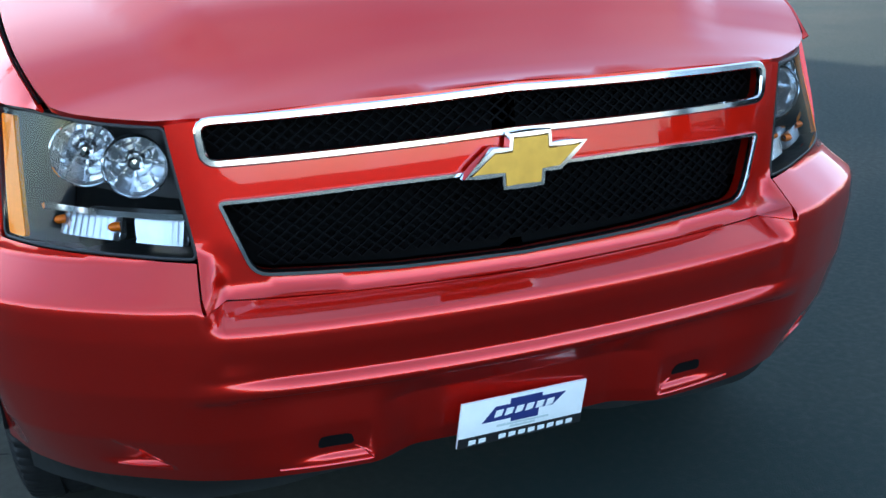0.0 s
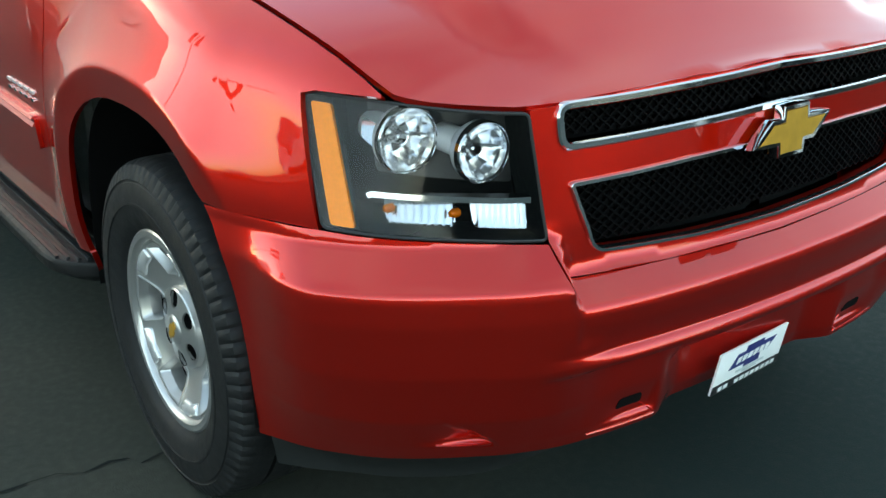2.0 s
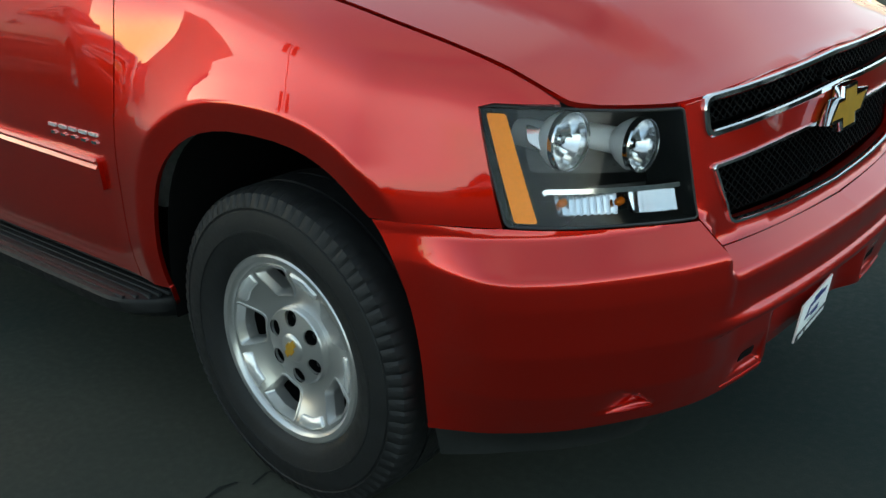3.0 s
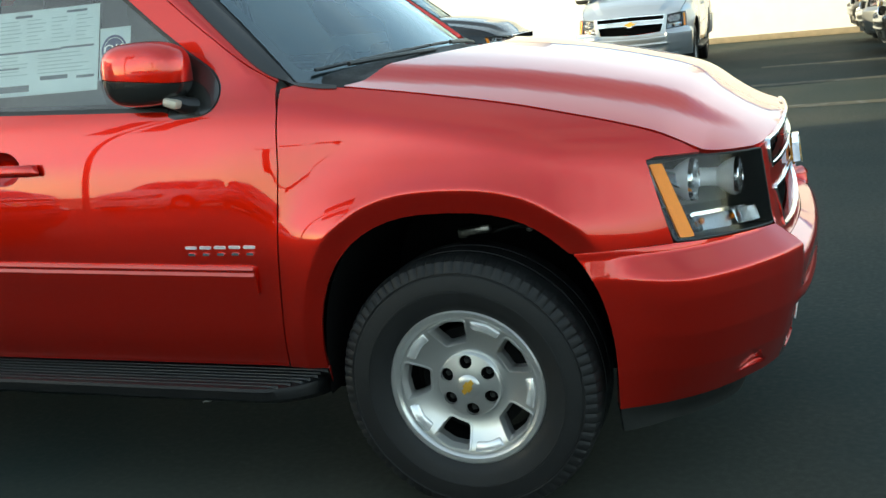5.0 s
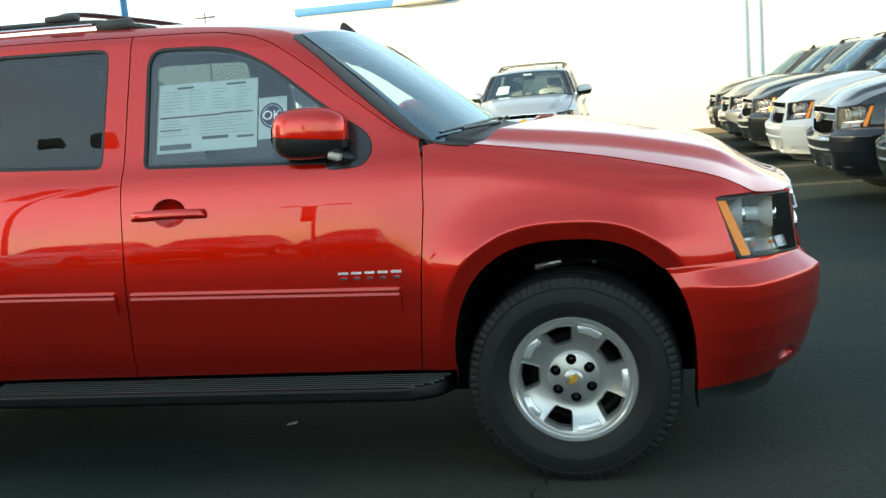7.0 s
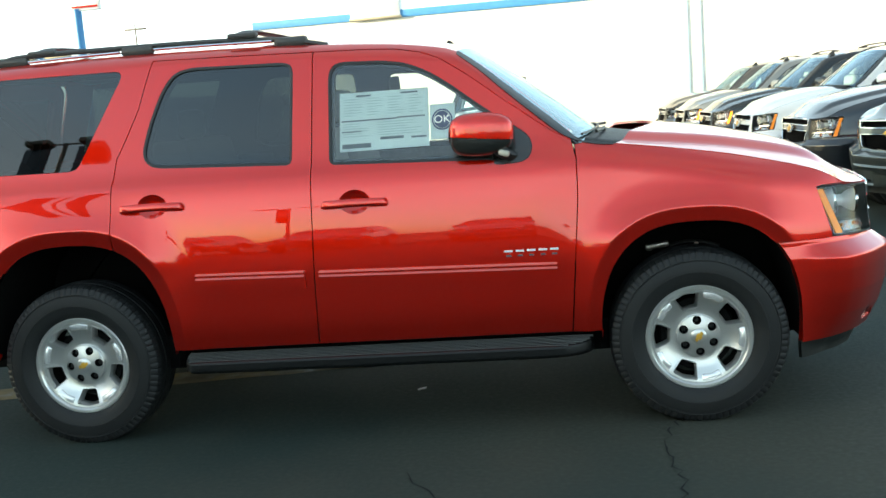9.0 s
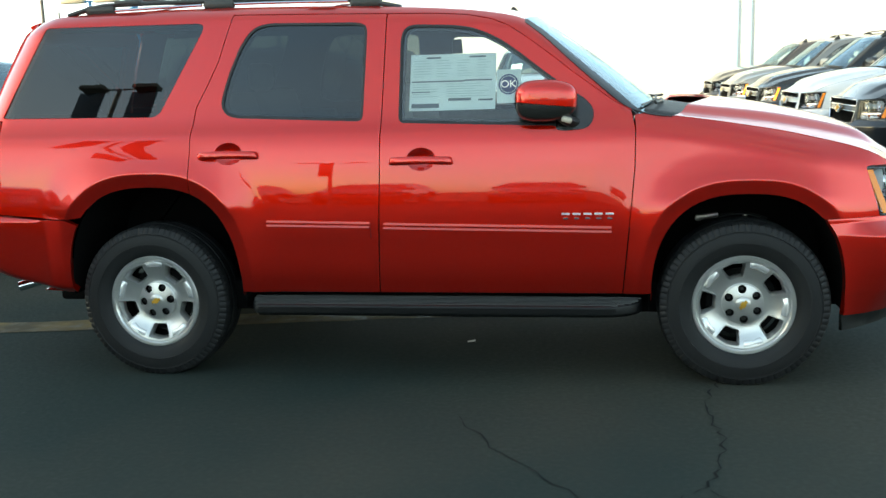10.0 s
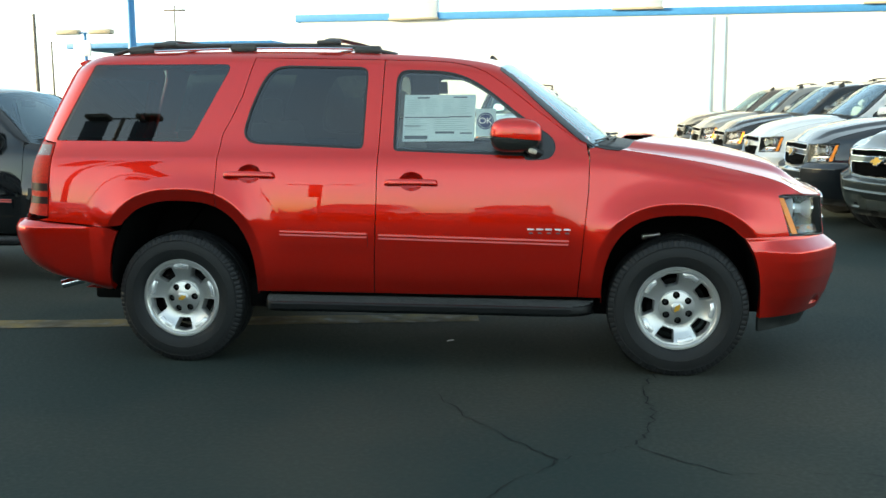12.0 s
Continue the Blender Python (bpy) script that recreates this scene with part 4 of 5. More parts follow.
        part("mirror_glass", f(panel(rounded([(-0.995, 1.345), (-0.935, 1.345), (-0.935, 1.41), (-0.995, 1.41)], 0.02, 4), lambda a, b: np.stack([-1.0658 + 0.0 * a, a, b], -1), (), 0.05, 0)), CHROME, m)
        part("mirror_arm", f(sweep([(-0.79, -0.925, 1.268), (-0.81, -0.955, 1.275), (-0.845, -0.985, 1.30)], [(0.035 * math.cos(-t), 0.026 * math.sin(-t)) for t in np.linspace(0, 2 * math.pi, 12, endpoint=False)], up=(0, 0, 1))), BLACKPLASTIC, m)

        # added block and strip, pale as if the low sun lit the foot
        part("mirror_hinge", f(rbox((0.05, 0.05, 0.028), (-0.822, -0.995, 1.287), 0.010, 2, Matrix.Rotation(radians(18), 3, "Y"))), SUNLITFOOT, m, "pale block added as low sunlight on the mirror's foot")
        part("sail_edge", f(rbox((0.010, 0.016, 0.055), (-0.842, -0.940, 1.250), 0.004)), SUNLITFOOT, m)

    # running boards with raised ribs
    for sgn in (-1, 1):
        def f(q, s=sgn):
            return q if s < 0 else flipped(q)
        def reach(x):
            """Outer edge of the board, drawn in at both ends."""
            e = min(1.0, (x + 2.43) / 0.07, (-0.47 - x) / 0.20)
            return 0.885 + 0.160 * math.sqrt(max(1 - (1 - max(e, 0.0)) ** 2, 0.01))
        xs = np.r_[np.linspace(-2.43, -2.36, 7), np.linspace(-2.2, -0.75, 10), np.linspace(-0.67, -0.47, 14)]
        rows, faces = [], []
        for x in xs:
            yo = reach(x)
            rows += [(x, -0.86, 0.418), (x, -yo + 0.020, 0.404), (x, -yo + 0.005, 0.399), (x, -yo, 0.390), (x, -yo + 0.004, 0.360), (x, -yo + 0.035, 0.340), (x, -0.86, 0.337)]
        for i in range(len(xs) - 1):
            faces += [(i * 7 + j, i * 7 + (j + 1) % 7, i * 7 + 7 + (j + 1) % 7, i * 7 + 7 + j) for j in range(7)]
        faces += [tuple(range(7))[::-1], tuple(range(len(xs) * 7 - 7, len(xs) * 7))]
        bd = part("running_board", f((np.array(rows), faces)), BOARDBLACK, car, "black ribbed running board")
        for k in range(7):
            y = 0.900 + 0.0205 * k
            inner = [x for x in np.linspace(-2.42, -0.475, 120) if reach(x) > y + 0.008]
            part("rib", f(sweep([(x, -y, 0.4165 - (y - 0.86) * 0.0885) for x in np.linspace(inner[0], inner[-1], 10)], [(-0.0055, -0.004), (-0.004, 0.0045), (0.004, 0.0045), (0.0055, -0.004)][::-1])), RIBGREY, bd)

    # front end
    make_grille(car)
    ua = lambda z: -u_of_x(0.006 + 0.437 * (1 - (max(z - 0.40, 0) / 0.527) ** 2.6) ** (1 / 2.6) + 0.002)
    right = [(ua(z), z) for z in np.linspace(0.335, 0.795, 14)] + [(-u_of_x(0.59), 0.797), (-u_of_y(0.571), 0.774), (-u_of_y(0.557), 0.7055)]
    bump = right + [(0, 0.6995)] + [(-a, b) for a, b in reversed(right)] + [(u_of_y(0.75), 0.345), (u_of_y(0.5), 0.35), (0, 0.352), (-u_of_y(0.5), 0.35), (-u_of_y(0.75), 0.345)]
    part("front_bumper", panel(inset(bump, 0.0015), nose, (), 0.0115, 0.03), RED, car)
    for s in (-1, 1):
        o = rounded([(s * u_of_y(0.335), 0.398), (s * u_of_y(0.405), 0.398), (s * u_of_y(0.400), 0.424), (s * u_of_y(0.342), 0.424)][::s], 0.010, 4)
        # no hole here: a near-black patch on the skin paints the opening's shade
        part("tow_hook_opening", panel(o, nose_at(0.0012), (), 0.012, 0.003), RECESSBLACK, car)
        for line in ([(0.475, 0.366), (0.40, 0.364), (0.312, 0.364), (0.304, 0.368), (0.318, 0.380), (0.335, 0.392)], [(0.735, 0.386), (0.70, 0.384), (0.662, 0.386), (0.655, 0.391), (0.672, 0.412), (0.688, 0.432)]):
            pp, nn = trim_path([(s * u_of_y(y), z) for y, z in smooth_line(line, 4)], nose_at(0.0), 0.012, False)
            part("pressed_edge", sweep(pp, [(-0.003, -0.006), (-0.002, 0.0005), (0.0, 0.0022), (0.002, 0.0005), (0.003, -0.006)][::-1], nn), RED, car)
    dam = [(-u_of_x(0.46), 0.255), (-u_of_y(0.8), 0.262), (0, 0.27), (u_of_y(0.8), 0.262), (u_of_x(0.46), 0.255), (u_of_x(0.45), 0.345), (u_of_y(0.8), 0.352), (0, 0.358), (-u_of_y(0.8), 0.352), (-u_of_x(0.45), 0.345)]
    part("air_dam", panel(dam, lambda u, z: nose(u, z, -0.022 - 0.10 * (1 - step01(0.3, 0.75, np.abs(u)))), (), 0.04, 0.02), DAMGREY, car, "dark grey plastic air dam")
    hl = make_headlamp(car)
    mirrored_copy(hl, car)

    # bonnet, cowl, windscreen, roof
    fx = lambda y: float(np.interp(abs(y), [0, 0.15, 0.3, 0.45, 0.55, 0.604, 0.68, 0.755, 0.80], [0.866, 0.8636, 0.857, 0.842, 0.829, 0.815, 0.766, 0.703, 0.640]))
    ys = np.linspace(-0.77, 0.77, 41)
    line = [(fx(y), y) for y in ys]
    left = [(x, float(hood_edge_y(x)) - 0.004) for x in np.linspace(0.67, -0.32, 30)]
    rear = lambda y: -0.08 - 0.245 * (abs(y) / 0.86) ** 1.6
    back = [(rear(y), y) for y in np.linspace(0.855, -0.855, 31)]
    hood = line + left + back + [(x, -y) for x, y in reversed(left)]
    part("bonnet", panel(hood, bonnet, (), 0.022, 0.012), RED, car)
    for s in (-1, 1):
        seam = [(x, s * (float(hood_edge_y(x)) + 0.0005), float(hood_edge_z(x)) - 0.008) for x in np.linspace(0.66, -0.33, 44)]
        part("bonnet_seam", tube(seam, 0.0022, 6), RECESSBLACK, car)
    cowl = [(rear(y) + 0.03, y) for y in np.linspace(-0.862, 0.862, 31)] + [(-0.53 + 0.13 * (1 - (abs(y) / 0.86) ** 2.2), y) for y in np.linspace(0.862, -0.862, 31)]
    part("cowl", panel(cowl, lambda x, y: np.stack([x, y, hood_top(x, y) - 0.048 + 0.05 * np.clip(-0.3 - x, -0.1, 0.1)], -1), (), 0.04, 0.02), DAMGREY, car)
    ss = np.linspace(-1, 1, 25)
    ws = [(s, 0.0) for s in ss] + [(1, v) for v in np.linspace(0.1, 0.9, 9)] + [(s, 1.0) for s in ss[::-1]] + [(-1, v) for v in np.linspace(0.9, 0.1, 9)]
    pane = part("windscreen", panel(ws, screen, (), 0.08, 0), SCREENGLASS, car)
    pane.visible_shadow = False
    hole = rounded([(-0.93, 0.09), (0.93, 0.09), (0.935, 0.93), (-0.935, 0.93)], 0.05, 4)
    part("screen_border", panel([(a * (1.025 + 0.03 * b), b) for a, b in ws], lambda a, b: screen(a, b) - np.array((0.003, 0, 0.003)), [hole], 0.08, 0.012, 0.05), SEAL, pane)
    # the black edge of the glass beside the pillars, rounded into the cowl at its foot
    low = smooth_line([(-1.03, float(roof_line(-1.03)) - 0.016), (-0.93, float(roof_line(-0.93)) - 0.026), (-0.82, float(roof_line(-0.82)) - 0.036), (-0.69, float(roof_line(-0.69)) - 0.041), (-0.585, 1.366), (-0.530, 1.331), (-0.468, 1.306), (-0.39, 1.291), (-0.335, 1.286)], 4)
    high = [(x, max(float(roof_line(x)) * (x < -0.5), float(hood_edge_z(x)) + 0.004)) for x in np.linspace(-0.335, -1.03, 26)]
    both("glass_edge", panel([tuple(q) for q in low] + high, flank(0.005), (), 0.015, 0.006), SHELLBLACK, car)
    # the painted flange behind the joint of pillar and door
    both("door_flange", tube([tuple(side(x, z, -0.0045)) for x, z in smooth_line(DOOR_TOP[:8], 4)], 0.004, 6), RED, car)
    for y0, y1 in ((-0.62, -0.02), (0.12, 0.70)):
        arm = [tuple(screen(y / 0.8, 0.03) + np.array((0.012 + o, 0, 0.012 + o))) for y, o in ((y0, 0.02), ((y0 + y1) / 2, 0.012), (y1, 0.004))]
        wp = part("wiper", tube(smooth_line(arm, 5), 0.008, 6), BLACKPLASTIC, car)
        blade = [tuple(screen(y / 0.8, 0.07) + np.array((0.012, 0, 0.01))) for y in np.linspace(y0 - 0.1, y1 + 0.02, 8)]
        part("wiper_blade", tube(blade, 0.006, 6), SEAL, wp)
    xr = np.linspace(-3.64, -1.03, 34)
    edge_y = lambda x: float(half_width(x, float(roof_line(x)))) + 0.002
    ro = [(x, -edge_y(x)) for x in xr] + [(-1.03 + 0.02 * (1 - s * s), 0.64 * s) for s in np.linspace(-0.97, 0.97, 15)] + [(x, edge_y(x)) for x in xr[::-1]] + [(-3.66 - 0.05 * (1 - (y / 0.66) ** 2), y) for y in np.linspace(0.6, -0.6, 9)]
    part("roof", panel(ro, roof_surf, (), 0.05, 0.02), RED, car)
    fin_side = [(-1.11, 1.812), (-1.185, 1.885), (-1.20, 1.892), (-1.212, 1.882), (-1.225, 1.82)]
    fin = (np.array([(x, 0.53 + w * (1 if z < 1.85 else 0.35), z) for w in (-0.018, 0.018) for x, z in fin_side]), [(0, 1, 2, 3, 4), (9, 8, 7, 6, 5)] + [((i + 1) % 5, i, 5 + i, 5 + (i + 1) % 5) for i in range(5)])
    part("antenna_fin", fin, BLACKPLASTIC, car)

    # roof rack
    for sgn in (-1, 1):
        rail = smooth_line([(-3.46, 0.645 * sgn, 1.872), (-3.33, 0.64 * sgn, 1.905), (-3.18, 0.635 * sgn, 1.920), (-2.7, 0.63 * sgn, 1.920), (-2.2, 0.63 * sgn, 1.912), (-1.9, 0.635 * sgn, 1.894), (-1.78, 0.64 * sgn, 1.874), (-1.66, 0.645 * sgn, 1.848)], 6)
        rk = part("roof_rail", sweep(rail, [(0.019 * math.cos(-t), 0.013 * math.sin(-t)) for t in np.linspace(0, 2 * math.pi, 12, endpoint=False)], up=(0, 0, 1)), RAILGREY, car)
        for x in (-3.28, -2.62, -1.84):
            part("rail_foot", rbox((0.17, 0.045, 0.05), (x, 0.638 * sgn, float(roof_line(x)) + 0.018), 0.02), RAILGREY, rk)
        for xa, xb in ((-3.19, -2.71), (-2.53, -1.93)):
            part("rail_inlay", sweep([(x, 0.652 * sgn, 1.893 + 0.012 * math.sin(2.2 * (x + 3.3)) - 0.006) for x in np.linspace(xa, xb, 8)], [(0.012 * math.cos(-t), 0.008 * math.sin(-t)) for t in np.linspace(0, 2 * math.pi, 10, endpoint=False)]), CHROME, rk)
    for x in (-3.12, -2.08):
        bar = smooth_line([(x, -0.64, 1.932), (x, -0.56, 1.950), (x, -0.3, 1.958), (x, 0.3, 1.958), (x, 0.56, 1.950), (x, 0.64, 1.932)], 6)
        cb = part("roof_crossbar", sweep(bar, [(0.040 * math.cos(-t), 0.010 * math.sin(-t)) for t in np.linspace(0, 2 * math.pi, 12, endpoint=False)], up=(0, 0, 1)), RAILGREY, car)
        for sgn in (-1, 1):
            part("bar_clamp", rbox((0.15, 0.05, 0.028), (x, 0.635 * sgn, 1.928), 0.012), RAILGREY, cb)

    # tail: gate with its glass, lamps, bumper
    def back_face(u, z, off=0.0):
        u, z = np.broadcast_arrays(np.asarray(u, float), np.asarray(z, float))
        return np.stack([rear_x(z) - 0.035 * (1 - (u / 0.9) ** 2) - off, -u, z], -1)
    he = lambda z: float(half_width(float(rear_x(z)), z)) - 0.002
    zs = np.linspace(0.88, 1.84, 18)
    glass_hole = rounded([(-0.68, 1.30), (0.68, 1.30), (0.58, 1.74), (-0.58, 1.74)], 0.06, 4)
    tg = part("tailgate", panel([(-he(z), z) for z in zs[::-1]] + [(he(z), z) for z in zs], back_face, [glass_hole], 0.05, 0.02), RED, car)
    part("pane", panel(glass_hole, lambda u, z: back_face(u, z, -0.004), (), 0.1, 0), TINTGLASS, tg).visible_shadow = False
    part("spoiler", sweep([(-3.69, y, 1.842 - 0.02 * (y / 0.62) ** 2) for y in np.linspace(-0.55, 0.55, 15)], [(-0.05, -0.012), (-0.055, 0.004), (0.0, 0.022), (0.08, 0.018), (0.08, -0.012)][::-1], up=(0, 0, 1)), RED, tg)
    lampo = [(-3.748, 1.335), (-3.768, 0.89)] + [(float(rear_x(z)) + 0.003, z) for z in np.linspace(0.905, 1.345, 8)]
    for mir in (False, True):
        f = flipped if mir else (lambda q: q)
        tl = part("tail_lamp", f(panel(inset(lampo, 0.003), flank(0.006), (), 0.03, 0.02)), REDLENS, car, "red tail lamp lens")
        for z0, z1, mt in ((1.262, 1.325, GREYLENS), (1.10, 1.25, GLOWLENS), (1.045, 1.092, SMOKELENS), (1.018, 1.038, GLOWLENS), (0.968, 1.011, SMOKELENS)):
            band = [(-3.765, z0), (-3.765, z1)] + [(float(rear_x(z)) + 0.012, z) for z in (z1, (z0 + z1) / 2, z0)]
            part("lens_band", f(panel(band, flank(0.0085), (), 0.04, 0.003)), mt, tl)
    rb = [(-3.386, 0.832)] + [q for q in arch_line(ARCH_R, 0.43, 0.44) if q[0] < -3.2 and 0.44 <= q[1] < 0.83] + [(-3.388, 0.435), (-3.6, 0.44)] + [(float(rear_x(z)) + 0.002, z) for z in np.linspace(0.46, 0.865, 10)] + [(-3.84, 0.865)]
    for mir in (False, True):
        f = flipped if mir else (lambda q: q)
        part("rear_bumper_side", f(panel(inset(rb, 0.002), lambda x, z: side(x, z, 0.042 * (1 - step01(0.838, 0.866, z)) * step01(-3.40, -3.48, x) + 0.002), (), 0.018, 0.03)), RED, car)
    zb = np.linspace(0.46, 0.865, 10)
    part("rear_bumper", panel([(-he(z) - 0.008, z) for z in zb[::-1]] + [(he(z) + 0.008, z) for z in zb], lambda u, z: back_face(u, z, 0.03), (), 0.05, 0.05), RED, car)
    part("bumper_step", rbox((0.14, 1.6, 0.03), (-3.97, 0, 0.868), 0.012), BLACKPLASTIC, car)
    part("exhaust_tip", tube([(-3.50, -0.60, 0.47), (-3.66, -0.67, 0.462), (-3.75, -0.72, 0.448), (-3.84, -0.765, 0.425)], 0.028, 16), CHROME, car)

    # dark body inside: floor pan, wheel wells, bulkhead; its shade is put into the colour
    part("floor_pan", rbox((3.3, 1.66, 0.16), (-1.48, 0, 0.40), 0.03), RECESSBLACK, car)
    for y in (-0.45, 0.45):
        part("frame_rail", rbox((4.4, 0.12, 0.14), (-1.55, y, 0.36), 0.02), RECESSBLACK, car)
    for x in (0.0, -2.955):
        part("axle_beam", rbox((0.16, 1.4, 0.12), (x, 0, 0.37), 0.04), RECESSBLACK, car)
    part("engine_bay", rbox((1.15, 0.70, 0.60), (0.16, 0, 0.70), 0.05), RECESSBLACK, car)
    part("rear_floor", rbox((1.35, 0.70, 0.30), (-3.1, 0, 0.62), 0.05), RECESSBLACK, car)
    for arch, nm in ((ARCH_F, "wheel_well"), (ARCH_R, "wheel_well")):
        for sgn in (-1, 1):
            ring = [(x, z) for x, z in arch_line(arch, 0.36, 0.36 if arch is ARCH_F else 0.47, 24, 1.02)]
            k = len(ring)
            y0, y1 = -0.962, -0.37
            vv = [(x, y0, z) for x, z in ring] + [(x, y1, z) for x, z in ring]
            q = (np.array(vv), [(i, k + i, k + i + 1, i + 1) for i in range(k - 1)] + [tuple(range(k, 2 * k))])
            part(nm, q if sgn < 0 else flipped(q), RECESSBLACK, car)

    for sgn in (-1, 1):
        br = part("strut_bracket", rbox((0.10, 0.03, 0.026), (-0.115, 0.395 * sgn, 0.738), 0.008, 2, Matrix.Rotation(radians(-8), 3, "Y")), STEEL, car, "bare steel bracket inside the wheel well")
        part("bracket_bolt", rbox((0.035, 0.03, 0.032), (-0.165, 0.392 * sgn, 0.728), 0.008), STEEL, br)
        part("bracket_bolt", rbox((0.022, 0.022, 0.022), (0.07, 0.392 * sgn, 0.742), 0.006), STEEL, br)
        part("brake_hose", tube(smooth_line([(-0.06, 0.40 * sgn, 0.735), (0.02, 0.395 * sgn, 0.75), (0.10, 0.40 * sgn, 0.745), (0.18, 0.41 * sgn, 0.72)], 5), 0.008, 8), BLACKPLASTIC, br)

    # cabin
    both("door_liner", rbox((1.72, 0.03, 0.80), (-1.52, -0.865, 0.86), 0.01), CABIN, car)
    both("side_liner", rbox((1.25, 0.03, 0.24), (-3.05, -0.855, 1.18), 0.01), CABIN, car)
    frame_line = [(-0.60, 0.47), (-0.56, 1.28)] + [(x + 0.004, z + 0.010) for x, z in DOOR_TOP[1:]] + [(-2.1, 1.835), (-3.45, 1.84), (-3.70, 1.36), (-3.72, 1.05), (-2.60, 1.05), (-2.50, 0.95), (-2.42, 0.47)]
    both("body_frame", panel(frame_line, flank(-0.04), [inset(FGLASS, 0.01), inset(RWIN, 0.02), inset(QWIN, 0.02)], 0.06, 0.02), SEAL, car)
    part("headliner", panel([(-3.5, -0.6), (-1.1, -0.6), (-1.1, 0.6), (-3.5, 0.6)], lambda x, y: roof_surf(x, y) - np.array((0, 0, 0.05)), (), 0.15, 0.01), CABIN, car)
    part("cargo_cover", rbox((0.9, 1.6, 0.05), (-3.35, 0, 1.18), 0.01), CABIN, car)
    dash = smooth_line([(-0.52, 1.20), (-0.58, 1.262), (-0.72, 1.25), (-0.84, 1.19), (-0.86, 1.08), (-0.80, 0.9), (-0.80, 0.6)], 5)
    part("dashboard", sweep([(0, y, 0) for y in (-0.84, -0.4, 0, 0.4, 0.84)], [(x, z) for x, z in dash] + [(-0.62, 0.6)], up=(0, 0, 1)), CABIN, car)
    for y in (-0.42, 0.42):
        st = part("front_seat", rbox((0.52, 0.52, 0.16), (-1.42, y, 0.80), 0.06, 3), SEAT, car)
        part("seat_back", rbox((0.15, 0.50, 0.66), (-1.74, y, 1.13), 0.06, 3, Matrix.Rotation(radians(-12), 3, "Y")), SEAT, st)
        part("head_rest", rbox((0.10, 0.27, 0.19), (-1.85, y, 1.555), 0.04, 3, Matrix.Rotation(radians(-10), 3, "Y")), SEAT, st)
    for y in (-0.4, 0.4):
        st = part("rear_seat", rbox((0.50, 0.72, 0.18), (-2.19, y, 0.82), 0.06, 3), SEAT, car)
        part("seat_back", rbox((0.16, 0.70, 0.44), (-2.68, y, 1.22), 0.06, 3, Matrix.Rotation(radians(-14), 3, "Y")), SEAT, st)
        part("head_rest", rbox((0.10, 0.26, 0.17), (-2.78, y, 1.52), 0.04, 3), SEAT, st)
    ring = [(-0.98 + 0.03 * math.sin(t) * 2.2, 0.42 + 0.185 * math.cos(t), 1.185 + 0.17 * math.sin(t)) for t in np.linspace(0, 2 * math.pi, 28)]
    sw = part("steering_wheel", tube(ring, 0.016, 8), BLACKPLASTIC, car)
    part("wheel_hub", rbox((0.06, 0.16, 0.12), (-0.965, 0.42, 1.185), 0.03), CABIN, sw)
    for a in (0.15, math.pi - 0.15, -math.pi / 2):
        part("wheel_spoke", tube([(-0.97, 0.42, 1.185), (-0.98 + 0.066 * math.sin(a), 0.42 + 0.18 * math.cos(a), 1.185 + 0.165 * math.sin(a))], 0.014, 6), GREYPLASTIC, sw)
    part("inner_mirror", rbox((0.03, 0.24, 0.07), (-0.98, 0, 1.68), 0.012), BLACKPLASTIC, car)

    # wheels
    for x, sp, lt in ((0.0, 105.0, 34.0), (-2.960, 54.0, 5.0)):
        make_wheel(car, x, -0.847, sp, lt, -1)
        make_wheel(car, x, 0.847, sp, lt, 1)

    # pieces stay at most two steps below the vehicle
    for ob in list(car.children_recursive):
        while ob.parent.parent and ob.parent.parent != car and ob.parent != car:
            ob.parent = ob.parent.parent
    return car


def unfold_mirrors(car):
    """Swings the folded door mirrors of a copy out to driving position."""
    for ob in car.children_recursive:
        if ob.name.split(".")[0] in ("mirror_cap", "mirror_shell", "mirror_glass", "mirror_arm"):
            s = -1 if ob.data.vertices[0].co.y < 0 else 1
            hinge = Matrix.Translation((-0.82, 0.955 * s, 0))
            ob.matrix_basis = hinge @ Matrix.Rotation(radians(-68 * s), 4, "Z") @ hinge.inverted()
    return car


def repaint(car, paint):
    """Another colour on a copied vehicle, on its own slots."""
    for ob in car.children_recursive:
        if ob.type == "MESH" and ob.data.materials and ob.data.materials[0] == RED:
            ob.material_slots[0].link = "OBJECT"
            ob.material_slots[0].material = paint
    return car


MOULDLINE = car_paint("moulding_paint", (0.62, 0.07, 0.05), 0.3, 0.3)
STEEL = material("bare_steel", (0.55, 0.53, 0.5), 0.35, 0.9, grain=(50, 0.2))
BADGE = material("badge_chrome", (0.9, 0.9, 0.9), 0.3, 0.6)
RIBGREY = material("tread_strip", (0.020, 0.023, 0.026), 0.38, grain=(80, 0.2))
BOARDBLACK = material("running_board_black", (0.006, 0.0065, 0.007), 0.5, grain=(60, 0.2), spec=0.3)
GLOWLENS = material("bright_red_lens", (0.52, 0.016, 0.005), 0.4, 0.0, grain=(80, 0.2), spec=0.1)
red_suv = tagged(make_suv("suv"), "red metallic sport-utility vehicle with chrome grille on asphalt", "car")

# ---------------------------------------------------------------- the lot
ASPHALT = material("asphalt", (0.0175, 0.0300, 0.0272), 0.85, grain=(40, 0.18), bump=(200, 0.0012), spec=0.2, tint=((0.041, 0.045, 0.036), 0.38))
WALLPAINT = material("wall_paint", (0.80, 0.78, 0.72), 0.8, grain=(3, 0.03), bump=(60, 0.001))
BLUEPAINT = material("blue_trim_paint", (0.05, 0.22, 0.48), 0.5, grain=(6, 0.08))
